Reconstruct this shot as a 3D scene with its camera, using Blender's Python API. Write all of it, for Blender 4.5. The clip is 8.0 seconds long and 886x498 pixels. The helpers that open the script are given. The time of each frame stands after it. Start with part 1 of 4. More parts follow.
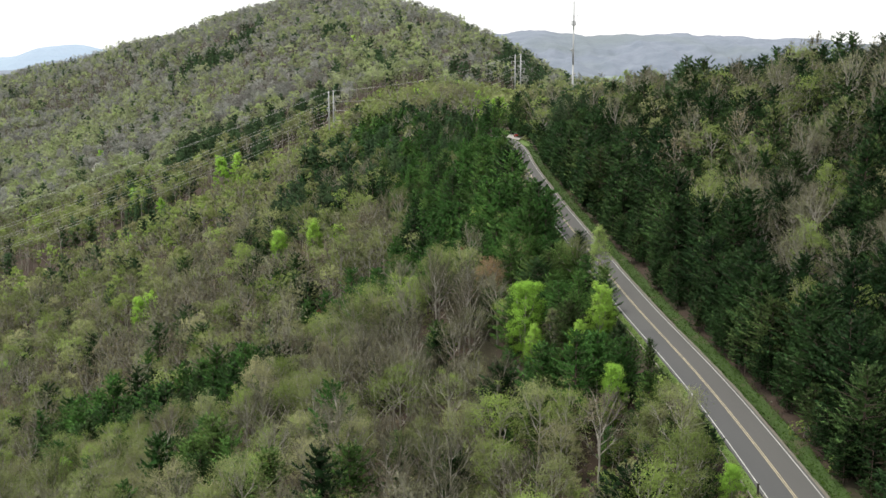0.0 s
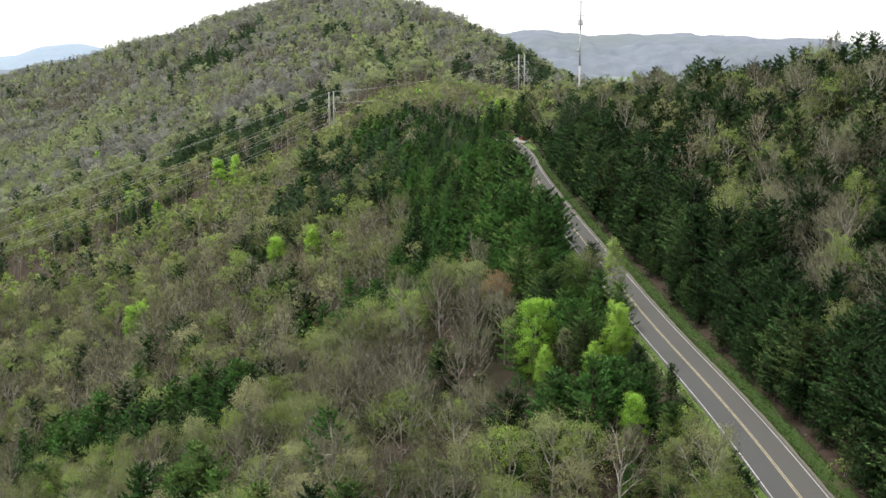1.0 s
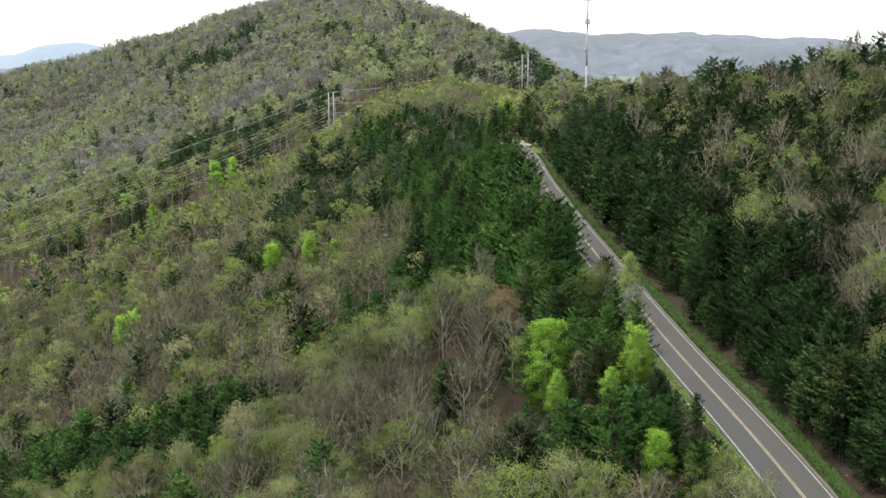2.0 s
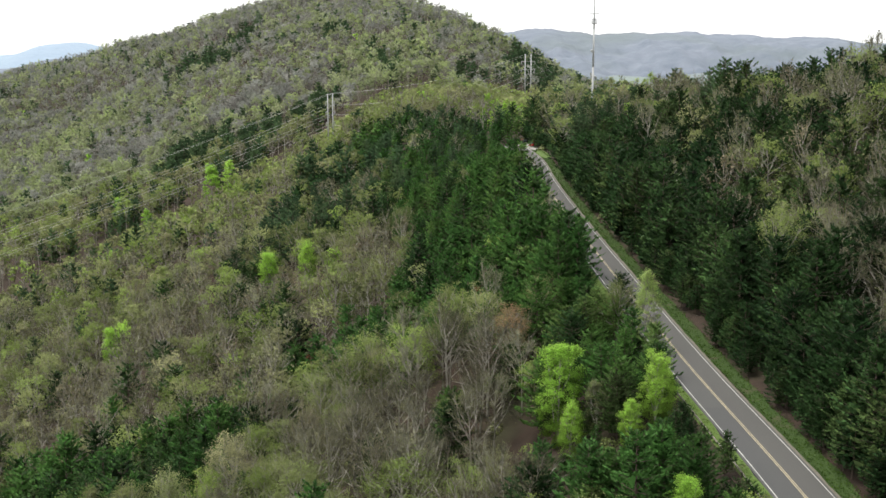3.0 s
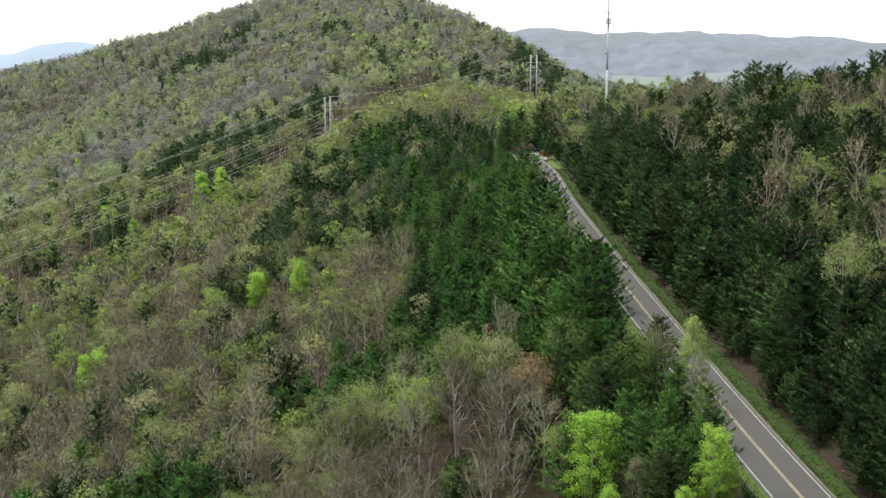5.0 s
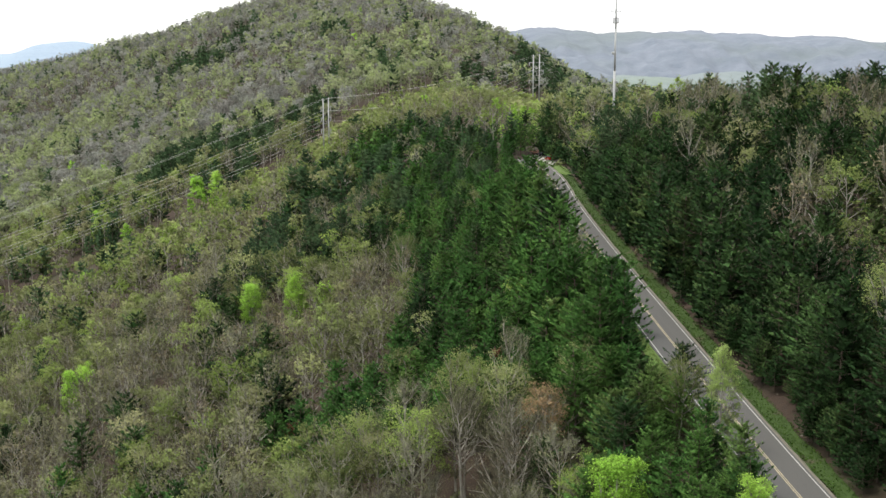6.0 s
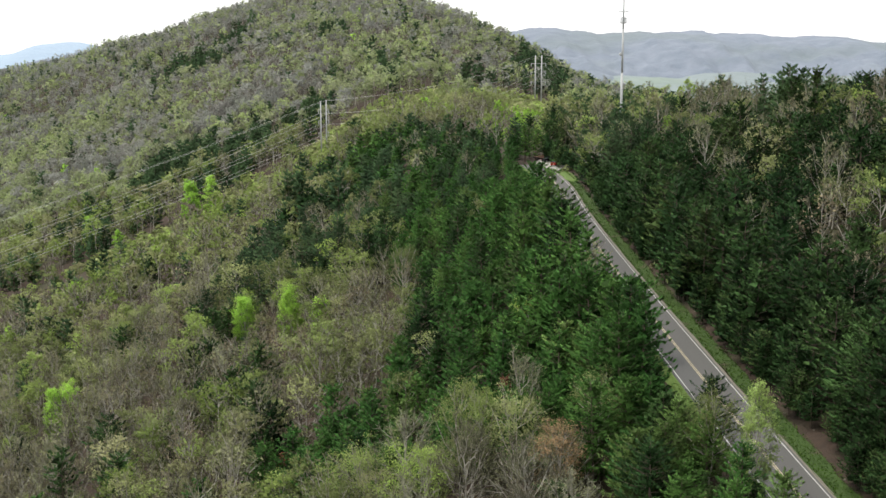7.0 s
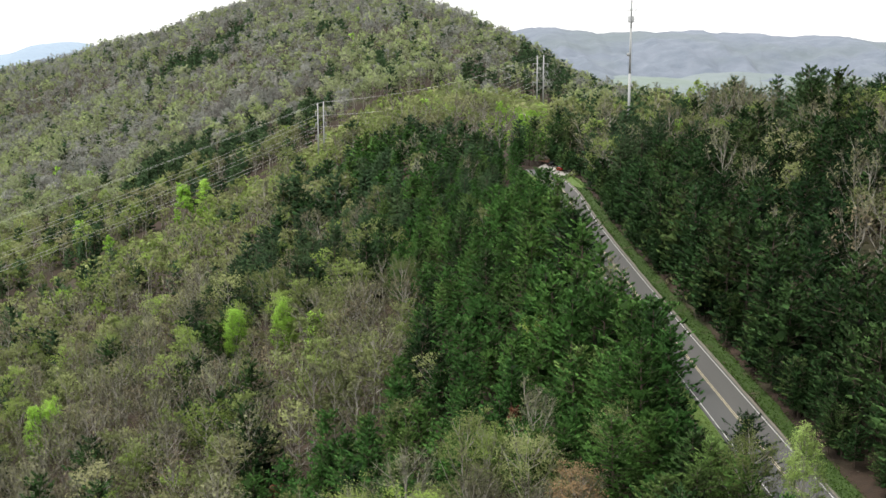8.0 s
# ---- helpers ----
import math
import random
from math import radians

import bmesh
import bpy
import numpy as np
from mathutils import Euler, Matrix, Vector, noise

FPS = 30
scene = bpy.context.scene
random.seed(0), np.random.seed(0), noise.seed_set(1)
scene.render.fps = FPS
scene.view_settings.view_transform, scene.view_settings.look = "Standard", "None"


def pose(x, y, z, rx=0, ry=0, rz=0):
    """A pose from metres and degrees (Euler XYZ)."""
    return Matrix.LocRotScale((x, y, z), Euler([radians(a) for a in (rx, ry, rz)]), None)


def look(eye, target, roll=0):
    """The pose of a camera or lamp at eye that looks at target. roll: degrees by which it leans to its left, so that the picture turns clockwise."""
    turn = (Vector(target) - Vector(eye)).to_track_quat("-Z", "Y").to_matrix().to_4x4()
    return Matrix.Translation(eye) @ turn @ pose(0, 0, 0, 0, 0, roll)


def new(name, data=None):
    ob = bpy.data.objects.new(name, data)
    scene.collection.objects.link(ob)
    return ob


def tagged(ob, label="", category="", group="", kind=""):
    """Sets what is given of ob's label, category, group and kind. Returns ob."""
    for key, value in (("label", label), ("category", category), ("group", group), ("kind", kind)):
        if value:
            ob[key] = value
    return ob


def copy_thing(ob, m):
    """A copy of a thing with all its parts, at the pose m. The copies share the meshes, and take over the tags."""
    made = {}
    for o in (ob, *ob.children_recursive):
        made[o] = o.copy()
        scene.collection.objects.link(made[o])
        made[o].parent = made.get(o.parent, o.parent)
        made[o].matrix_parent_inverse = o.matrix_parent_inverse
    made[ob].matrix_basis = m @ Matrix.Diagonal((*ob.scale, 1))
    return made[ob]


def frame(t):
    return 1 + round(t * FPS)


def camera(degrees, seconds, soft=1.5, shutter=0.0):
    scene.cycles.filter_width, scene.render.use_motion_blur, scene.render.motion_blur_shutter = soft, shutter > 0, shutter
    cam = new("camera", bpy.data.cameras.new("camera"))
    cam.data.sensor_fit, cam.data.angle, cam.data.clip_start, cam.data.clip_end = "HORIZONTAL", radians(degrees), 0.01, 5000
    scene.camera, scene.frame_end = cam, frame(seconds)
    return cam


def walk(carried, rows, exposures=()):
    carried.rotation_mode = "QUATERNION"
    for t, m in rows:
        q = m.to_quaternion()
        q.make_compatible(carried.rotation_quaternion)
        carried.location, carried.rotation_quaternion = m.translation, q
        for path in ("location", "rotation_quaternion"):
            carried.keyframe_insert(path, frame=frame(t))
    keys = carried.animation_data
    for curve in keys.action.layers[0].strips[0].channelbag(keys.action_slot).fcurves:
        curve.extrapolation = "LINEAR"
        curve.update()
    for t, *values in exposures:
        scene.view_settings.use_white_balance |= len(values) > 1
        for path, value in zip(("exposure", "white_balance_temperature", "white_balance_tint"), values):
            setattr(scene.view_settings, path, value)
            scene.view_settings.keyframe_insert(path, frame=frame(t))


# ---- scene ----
# ---------------------------------------------------------------- camera
cam = camera(40.945, 8.0, soft=1.5)
walk(cam, [
    (0.0, look((0.00, 0.00, 60.00), (0.051, 98.453, 42.478), -0.01)),
    (0.5, look((-0.19, 6.74, 60.01), (-0.221, 105.197, 42.485), 0.01)),
    (1.0, look((-0.39, 13.55, 60.05), (-0.486, 112.000, 42.498), 0.04)),
    (1.5, look((-0.60, 20.42, 60.12), (-0.767, 118.858, 42.520), 0.08)),
    (3.0, look((-1.28, 41.30, 60.44), (-1.577, 139.723, 42.770), 0.06)),
    (3.5, look((-1.52, 48.33, 60.57), (-1.860, 146.750, 42.874), 0.08)),
    (4.0, look((-1.77, 55.38, 60.70), (-2.130, 153.802, 42.983), 0.08)),
    (4.5, look((-2.03, 62.46, 60.83), (-2.409, 160.877, 43.113), 0.08)),
    (6.0, look((-2.85, 83.72, 61.12), (-3.261, 182.128, 43.336), 0.06)),
    (6.5, look((-3.14, 90.80, 61.17), (-3.540, 189.217, 43.435), 0.04)),
    (7.0, look((-3.43, 97.87, 61.19), (-3.818, 196.278, 43.436), 0.02)),
    (7.5, look((-3.73, 104.91, 61.18), (-4.085, 203.317, 43.396), 0.01)),
    (8.0, look((-4.03, 111.93, 61.12), (-4.358, 210.334, 43.344), 0.01)),
], exposures=[(0.0, 0.44), (8.0, 0.50)])

# ---------------------------------------------------------------- light
world = bpy.data.worlds.new("overcast")
scene.world = world
world.use_nodes = True
wn, wl = world.node_tree.nodes, world.node_tree.links
sky = wn.new("ShaderNodeTexSky")
sky.sky_type, sky.sun_disc = "NISHITA", False
sky.sun_elevation, sky.sun_rotation = radians(69), radians(-75)
sky.air_density, sky.dust_density = 1.0, 4.0
scaled = wn.new("ShaderNodeVectorMath")
scaled.operation = "SCALE"
scaled.inputs["Scale"].default_value = 0.10
wl.new(sky.outputs[0], scaled.inputs[0])
mixed = wn.new("ShaderNodeMix")
mixed.data_type = "RGBA"
mixed.inputs[0].default_value = 0.88          # closed bright cloud
wl.new(scaled.outputs[0], mixed.inputs[6])
mixed.inputs[7].default_value = (1.0, 1.0, 0.985, 1)
wl.new(mixed.outputs[2], wn["Background"].inputs[0])
wn["Background"].inputs[1].default_value = 1.10

sun = new("sun", bpy.data.lights.new("sun", "SUN"))
sun.data.energy, sun.data.angle, sun.data.color = 1.9, radians(22), (1.0, 0.965, 0.89)
sun.matrix_world = look((0, 0, 300), (75, -20, 100))

# ---------------------------------------------------------------- plan
# control heights of the hills: rows by y, columns by x / (y + 150)
US = np.array([-.45, -.30, -.20, -.12, -.06, 0, .06, .12, .20, .32])
YS = np.array([100, 180, 260, 350, 470, 620, 820, 1080, 1400, 1900.])
HILLS = np.array([
    [-34, -23, -14, -11, -10, -8, 0, 8, 8, 19],
    [-46, -36, -26, -15, -8, -6, 8, 12, 17, 35],
    [-58, -47, -35, -24, -11, 4, 14, 19, 32, 47],
    [-68, -53, -38, -22, -8, 12, 22, 31, 43, 46],
    [-73, -53, -32, -13, 3, 20, 26, 31, 28, 23],
    [-72, -50, -27, -5, 15, 23, 19, 20, 2, -12],
    [-64, -41, -10, 19, 40, 33, 14, 14, -22, -47],
    [-46, -28, 16, 57, 78, 70, 35, -7, -43, -70],
    [-27, 11, 52, 89, 89, 48, -10, -41, -60, -78],
    [-39, -6, 2, 35, 25, -24, -49, -61, -65, -78],
], float)
ROAD_Y = np.array([60, 110, 160, 210, 260, 310, 360, 410, 460, 520.])
ROAD_X = np.array([42.7, 42.7, 41.1, 37.3, 33.7, 30.3, 28.1, 27.6, 22.5, 8.0]) - 3.1
ROAD_Z = np.array([7.1, 9.0, 11.0, 13.0, 15.9, 19.0, 21.6, 23.2, 23.8, 24.4])


def weights(k, v):
    v = np.clip(v, k[0], k[-1])
    n = len(k)
    i = np.clip(np.searchsorted(k, v, side="right") - 1, 0, n - 2)
    s = (v - k[i]) / (k[i + 1] - k[i])
    c = (-.5 * s + s * s - .5 * s ** 3, 1 - 2.5 * s * s + 1.5 * s ** 3, .5 * s + 2 * s * s - 1.5 * s ** 3, -.5 * s * s + .5 * s ** 3)
    return [(np.clip(i + o, 0, n - 1), cc) for o, cc in zip((-1, 0, 1, 2), c)]


def hills(x, y):
    z = np.zeros(np.shape(x))
    for j, b in weights(YS, y):
        for i, a in weights(US, x / np.maximum(y + 150, 150)):
            z = z + HILLS[j, i] * a * b
    return z


def spline(k, v, y):
    m = np.gradient(v, k)
    y = np.asarray(y, float)
    yc = np.clip(y, k[0], k[-1])
    i = np.clip(np.searchsorted(k, yc, side="right") - 1, 0, len(k) - 2)
    h = k[i + 1] - k[i]
    s = (yc - k[i]) / h
    r = (2 * s ** 3 - 3 * s ** 2 + 1) * v[i] + (s ** 3 - 2 * s ** 2 + s) * h * m[i] + (-2 * s ** 3 + 3 * s ** 2) * v[i + 1] + (s ** 3 - s ** 2) * h * m[i + 1]
    return r + np.where(y < k[0], (y - k[0]) * m[0], 0) + np.where(y > k[-1], (y - k[-1]) * m[-1], 0)


def road_at(y):
    return spline(ROAD_Y, ROAD_X, y), spline(ROAD_Y, ROAD_Z, y)


def smooth(a, b, v):
    s = np.clip((v - a) / (b - a), 0, 1)
    return s * s * (3 - 2 * s)


def wave(x, y, size, seed=0.0):
    """Cheap smooth noise, about -1 to 1."""
    x, y = x / size + seed * 7.3, y / size - seed * 4.1
    return (np.sin(x + 1.7 * np.sin(0.63 * y + seed)) * np.cos(y - 1.3 * np.sin(0.71 * x)) + 0.6 * np.sin(1.9 * x - 2.3 * y + seed) * np.sin(2.1 * y + 1.4 * x)) / 1.4


HOLLOWS = ((-195, 462, -100, 535, 8, 14), (-150, 392, -82, 446, 6, 11))      # ends, depth and width of the wooded hollows
PAD = (29.0, 449.0)                     # gravel pull-off at the bend


def ground_z(x, y):
    x, y = np.asarray(x, float), np.asarray(y, float)
    z = hills(x, y) + 1.2 * wave(x, y, 19) + 0.5 * wave(x, y, 7, 2)
    z = z + smooth(700, 1300, y) * (6 * wave(x, y, 62, 3) + 3 * wave(x, y, 30, 5))
    for ax, ay, bx, by, deep, wide in HOLLOWS:
        ux, uy = bx - ax, by - ay
        t = np.clip(((x - ax) * ux + (y - ay) * uy) / (ux * ux + uy * uy), 0, 1)
        z = z - deep * np.exp(-(np.hypot(x - ax - ux * t, y - ay - uy * t) / wide) ** 2)
    rx, rz = road_at(y)
    d = x - rx
    reach = smooth(-290, -250, y) * (1 - smooth(470, 500, y))
    bed = np.where(d > 0, rz - 0.32 + 0.55 * smooth(5.2, 8, d), rz - 0.32 - 1.2 * smooth(6, 9, -d))
    near = (1 - smooth(6.0, 15.0, np.abs(d))) * reach
    z = z * (1 - near) + bed * near
    pad = 1 - smooth(7, 13, np.hypot(x - PAD[0], (y - PAD[1]) * 0.75))
    z = z * (1 - pad) + (road_at(y)[1] - 0.3) * pad
    far = smooth(1900, 2500, y)
    return z * (1 - far) - 75 * far


# ---------------------------------------------------------------- mesh helpers
def mesh_of(name, verts, tris, mats=(), which=None, tint=None, soft=False, facing=None):
    verts, tris = np.asarray(verts, np.float32), np.asarray(tris, np.int32)
    me = bpy.data.meshes.new(name)
    me.vertices.add(len(verts))
    me.vertices.foreach_set("co", verts.ravel())
    me.loops.add(tris.size)
    me.loops.foreach_set("vertex_index", tris.ravel())
    me.polygons.add(len(tris))
    me.polygons.foreach_set("loop_start", np.arange(0, tris.size, tris.shape[1], dtype=np.int32))
    for m in mats:
        me.materials.append(m)
    if which is not None:
        me.polygons.foreach_set("material_index", np.asarray(which, np.int32))
    if tint is not None:
        me.attributes.new("tint", "FLOAT", "POINT").data.foreach_set("value", np.asarray(tint, np.float32))
    if facing is not None:
        me.attributes.new("facing", "FLOAT_VECTOR", "POINT").data.foreach_set("vector", np.asarray(facing, np.float32).ravel())
    me.polygons.foreach_set("use_smooth", np.full(len(tris), soft))
    me.update(calc_edges=True)
    return me


def part(name, bm, material, parent, label="", soft=False):
    me = bpy.data.meshes.new(name)
    bm.to_mesh(me)
    bm.free()
    me.materials.append(material)
    if soft:
        for p in me.polygons:
            p.use_smooth = True
    ob = new(name, me)
    ob.parent = parent
    if label:
        ob["label"] = label
    return ob


def box(bm, sx, sy, sz, m=Matrix(), bevel=0.0):
    r = bmesh.ops.create_cube(bm, size=1.0, matrix=m @ Matrix.Diagonal((sx, sy, sz, 1)))
    if bevel:
        edges = list({e for v in r["verts"] for e in v.link_edges})
        bmesh.ops.bevel(bm, geom=edges, offset=bevel, segments=2, affect="EDGES")
    return bm


def rod(bm, a, b, r1, r2=None, sides=8):
    a, b = Vector(a), Vector(b)
    m = Matrix.Translation((a + b) / 2) @ (b - a).to_track_quat("Z", "Y").to_matrix().to_4x4()
    bmesh.ops.create_cone(bm, cap_ends=True, segments=sides, radius1=r1, radius2=r1 if r2 is None else r2, depth=(b - a).length, matrix=m)
    return bm


# ---------------------------------------------------------------- materials
def material(name):
    m = bpy.data.materials.new(name)
    m.use_nodes = True
    n, l = m.node_tree.nodes, m.node_tree.links
    return m, n, l, n["Principled BSDF"]


def ramp(n, stops):
    r = n.new("ShaderNodeValToRGB")
    while len(r.color_ramp.elements) < len(stops):
        r.color_ramp.elements.new(0.5)
    for e, (p, c) in zip(r.color_ramp.elements, stops):
        e.position, e.color = p, (*c, 1)
    return r


def world_noise(n, l, scale, detail=4.0, stretch=None):
    g = n.new("ShaderNodeNewGeometry")
    t = n.new("ShaderNodeTexNoise")
    t.inputs["Scale"].default_value, t.inputs["Detail"].default_value = scale, detail
    if stretch:
        mp = n.new("ShaderNodeMapping")
        mp.inputs["Scale"].default_value = stretch
        l.new(g.outputs["Position"], mp.inputs[0])
        l.new(mp.outputs[0], t.inputs["Vector"])
    else:
        l.new(g.outputs["Position"], t.inputs["Vector"])
    return t.outputs["Fac"]


def blend(n, l, fac, a, b, how="MIX"):
    m = n.new("ShaderNodeMix")
    m.data_type, m.blend_type = "RGBA", how
    for sock, v in ((m.inputs[0], fac), (m.inputs[6], a), (m.inputs[7], b)):
        if isinstance(v, (int, float)):
            sock.default_value = v
        elif isinstance(v, tuple):
            sock.default_value = (*v, 1)
        else:
            l.new(v, sock)
    return m.outputs[2]


def bump(n, l, bsdf, height, strength, distance):
    b = n.new("ShaderNodeBump")
    b.inputs["Strength"].default_value, b.inputs["Distance"].default_value = strength, distance
    l.new(height, b.inputs["Height"])
    l.new(b.outputs[0], bsdf.inputs["Normal"])


def leaf_material(name, stops, through_light=0.3, spread=0.34, domed=True, odd_trees=(0.64, 1.26)):
    """Foliage: its tint changes from tree to tree and from leaf to leaf."""
    m, n, l, bsdf = material(name)
    at, info, geo = n.new("ShaderNodeAttribute"), n.new("ShaderNodeObjectInfo"), n.new("ShaderNodeNewGeometry")
    at.attribute_name = "tint"
    add = n.new("ShaderNodeMath")
    add.operation = "ADD"
    l.new(at.outputs["Fac"], add.inputs[0])
    l.new(info.outputs["Random"], add.inputs[1])
    fr = n.new("ShaderNodeMath")
    fr.operation = "FRACT"
    l.new(add.outputs[0], fr.inputs[0])
    r = ramp(n, stops)
    l.new(fr.outputs[0], r.inputs[0])
    v = n.new("ShaderNodeMapRange")
    v.inputs["To Min"].default_value, v.inputs["To Max"].default_value = 1 - spread, 1 + spread
    l.new(geo.outputs["Random Per Island"], v.inputs["Value"])
    odd = n.new("ShaderNodeTexWhiteNoise")                 # some trees are paler than others
    odd.noise_dimensions = "1D"
    l.new(fr.outputs[0], odd.inputs["W"])
    each = n.new("ShaderNodeMapRange")
    each.inputs["To Min"].default_value, each.inputs["To Max"].default_value = odd_trees
    l.new(odd.outputs["Value"], each.inputs["Value"])
    both = n.new("ShaderNodeMath")
    both.operation = "MULTIPLY"
    l.new(v.outputs[0], both.inputs[0])
    l.new(each.outputs[0], both.inputs[1])
    hsv = n.new("ShaderNodeHueSaturation")
    l.new(both.outputs[0], hsv.inputs["Value"])
    l.new(r.outputs[0], hsv.inputs["Color"])
    l.new(hsv.outputs[0], bsdf.inputs["Base Color"])
    bsdf.inputs["Roughness"].default_value = 0.75
    bsdf.inputs["Specular IOR Level"].default_value = 0.08
    if domed:                           # leaves are lit as the crown's rounded clumps are
        face, turn = n.new("ShaderNodeAttribute"), n.new("ShaderNodeVectorTransform")
        face.attribute_name = "facing"
        turn.vector_type, turn.convert_from, turn.convert_to = "NORMAL", "OBJECT", "WORLD"
        l.new(face.outputs["Vector"], turn.inputs[0])
        l.new(turn.outputs[0], bsdf.inputs["Normal"])
    tr, mx = n.new("ShaderNodeBsdfTranslucent"), n.new("ShaderNodeMixShader")
    l.new(hsv.outputs[0], tr.inputs["Color"])
    mx.inputs[0].default_value = through_light
    l.new(bsdf.outputs[0], mx.inputs[1])
    l.new(tr.outputs[0], mx.inputs[2])
    l.new(mx.outputs[0], n["Material Output"].inputs[0])
    return m


def plain(name, color, rough=0.6, metal=0.0, vary=0.25, scale=3.0, grain=0.0):
    m, n, l, bsdf = material(name)
    c = blend(n, l, world_noise(n, l, scale, 6), tuple(v * (1 - vary) for v in color), tuple(min(1, v * (1 + vary)) for v in color))
    l.new(c, bsdf.inputs["Base Color"])
    bsdf.inputs["Roughness"].default_value, bsdf.inputs["Metallic"].default_value = rough, metal
    if grain:
        bump(n, l, bsdf, world_noise(n, l, scale * 8, 3), 0.4, grain)
    return m


PINE_NEEDLES = leaf_material("pine_needles", ((0.0, (0.020, 0.051, 0.017)), (0.5, (0.034, 0.079, 0.024)), (0.85, (0.054, 0.108, 0.032)), (1.0, (0.078, 0.123, 0.039))), 0.12, 0.45)
FRESH_NEEDLES = leaf_material("fresh_pine_needles", ((0.0, (0.042, 0.115, 0.027)), (0.5, (0.064, 0.162, 0.036)), (0.85, (0.098, 0.202, 0.046)), (1.0, (0.125, 0.200, 0.056))), 0.18, 0.40)
YOUNG_LEAVES = leaf_material("young_leaves", ((0.0, (0.205, 0.245, 0.095)), (0.2, (0.260, 0.325, 0.108)), (0.42, (0.300, 0.420, 0.100)), (0.58, (0.240, 0.290, 0.115)), (0.8, (0.320, 0.360, 0.150)), (1.0, (0.350, 0.350, 0.185))), 0.38, 0.20)
LIME_LEAVES = leaf_material("lime_leaves", ((0.0, (0.325, 0.580, 0.088)), (1.0, (0.430, 0.670, 0.120))), 0.4, 0.4, odd_trees=(0.98, 1.15))
PALE_LEAVES = leaf_material("pale_new_leaves", ((0.0, (0.330, 0.460, 0.140)), (1.0, (0.390, 0.520, 0.165))), 0.4, 0.3, odd_trees=(0.98, 1.12))
BUDS = leaf_material("swelling_buds", ((0.0, (0.180, 0.180, 0.100)), (0.25, (0.270, 0.278, 0.150)), (0.5, (0.310, 0.322, 0.180)), (0.7, (0.225, 0.262, 0.108)), (0.85, (0.275, 0.228, 0.150)), (1.0, (0.300, 0.302, 0.170))), 0.35, 0.20)
# distance haze is mixed into this needle colour, paler than pine_needles
HAZED_NEEDLES = leaf_material("hazed_pine_needles", ((0.0, (0.054, 0.104, 0.050)), (0.5, (0.076, 0.138, 0.062)), (1.0, (0.104, 0.170, 0.074))), 0.30, 0.2)
RUST_LEAVES = leaf_material("rust_leaves", ((0.0, (0.48, 0.32, 0.17)), (1.0, (0.52, 0.37, 0.21))), 0.3)
RED_LEAVES = leaf_material("red_brown_needles", ((0.0, (0.17, 0.065, 0.038)), (1.0, (0.20, 0.080, 0.048))), 0.2)
TWIGS = leaf_material("twigs", ((0.0, (0.170, 0.165, 0.108)), (0.35, (0.235, 0.232, 0.155)), (0.6, (0.300, 0.302, 0.212)), (0.8, (0.215, 0.200, 0.135)), (1.0, (0.260, 0.256, 0.178))), 0.0, 0.25)
# far twigs and leaves: haze put into their greys, light let through
HAZED_TWIGS = leaf_material("hazed_twigs", ((0.0, (0.300, 0.312, 0.285)), (0.5, (0.355, 0.372, 0.335)), (0.75, (0.330, 0.325, 0.300)), (1.0, (0.365, 0.395, 0.325))), 0.40, 0.10)
HAZED_LEAVES = leaf_material("hazed_young_leaves", ((0.0, (0.320, 0.372, 0.200)), (0.35, (0.400, 0.495, 0.195)), (0.6, (0.345, 0.405, 0.220)), (1.0, (0.425, 0.475, 0.255))), 0.40, 0.10)
# ditch grass: the shade of the pines is put into this dark green
SHADED_BLADES = leaf_material("shaded_grass_blades", ((0.0, (0.032, 0.074, 0.009)), (1.0, (0.062, 0.112, 0.016))), 0.3, domed=False)
YELLOW_BLADES = leaf_material("yellowish_grass_blades", ((0.0, (0.075, 0.125, 0.022)), (1.0, (0.125, 0.170, 0.036))), 0.3, domed=False)


def bark_material(name, a, b):
    m, n, l, bsdf = material(name)
    c = blend(n, l, world_noise(n, l, 2.5, 6, (1, 1, 0.2)), a, b)
    l.new(c, bsdf.inputs["Base Color"])
    bsdf.inputs["Roughness"].default_value = 0.9
    bump(n, l, bsdf, world_noise(n, l, 14, 3, (1, 1, 0.25)), 0.6, 0.03)
    return m


BARK = bark_material("grey_bark", (0.24, 0.22, 0.185), (0.46, 0.435, 0.38))
PINE_BARK = bark_material("pine_bark", (0.07, 0.05, 0.04), (0.15, 0.11, 0.085))


def ground_material():
    m, n, l, bsdf = material("leaf_litter")
    c = blend(n, l, world_noise(n, l, 0.9, 8), (0.022, 0.015, 0.010), (0.066, 0.041, 0.026))
    r = ramp(n, ((0.50, (0, 0, 0)), (0.68, (1, 1, 1))))
    l.new(world_noise(n, l, 0.06, 4), r.inputs[0])
    c = blend(n, l, r.outputs[0], c, (0.048, 0.050, 0.022))
    l.new(c, bsdf.inputs["Base Color"])
    bsdf.inputs["Roughness"].default_value = 0.95
    bump(n, l, bsdf, world_noise(n, l, 5.0, 5), 0.8, 0.12)
    return m


def asphalt_material(name, a, b):
    m, n, l, bsdf = material(name)
    c = blend(n, l, world_noise(n, l, 0.5, 5, (1, 0.12, 1)), a, b)
    c = blend(n, l, 0.35, c, blend(n, l, world_noise(n, l, 9, 6), (0.05, 0.05, 0.05), (0.16, 0.157, 0.152)))
    l.new(c, bsdf.inputs["Base Color"])
    bsdf.inputs["Roughness"].default_value = 0.85
    bump(n, l, bsdf, world_noise(n, l, 45, 3), 0.5, 0.01)
    return m


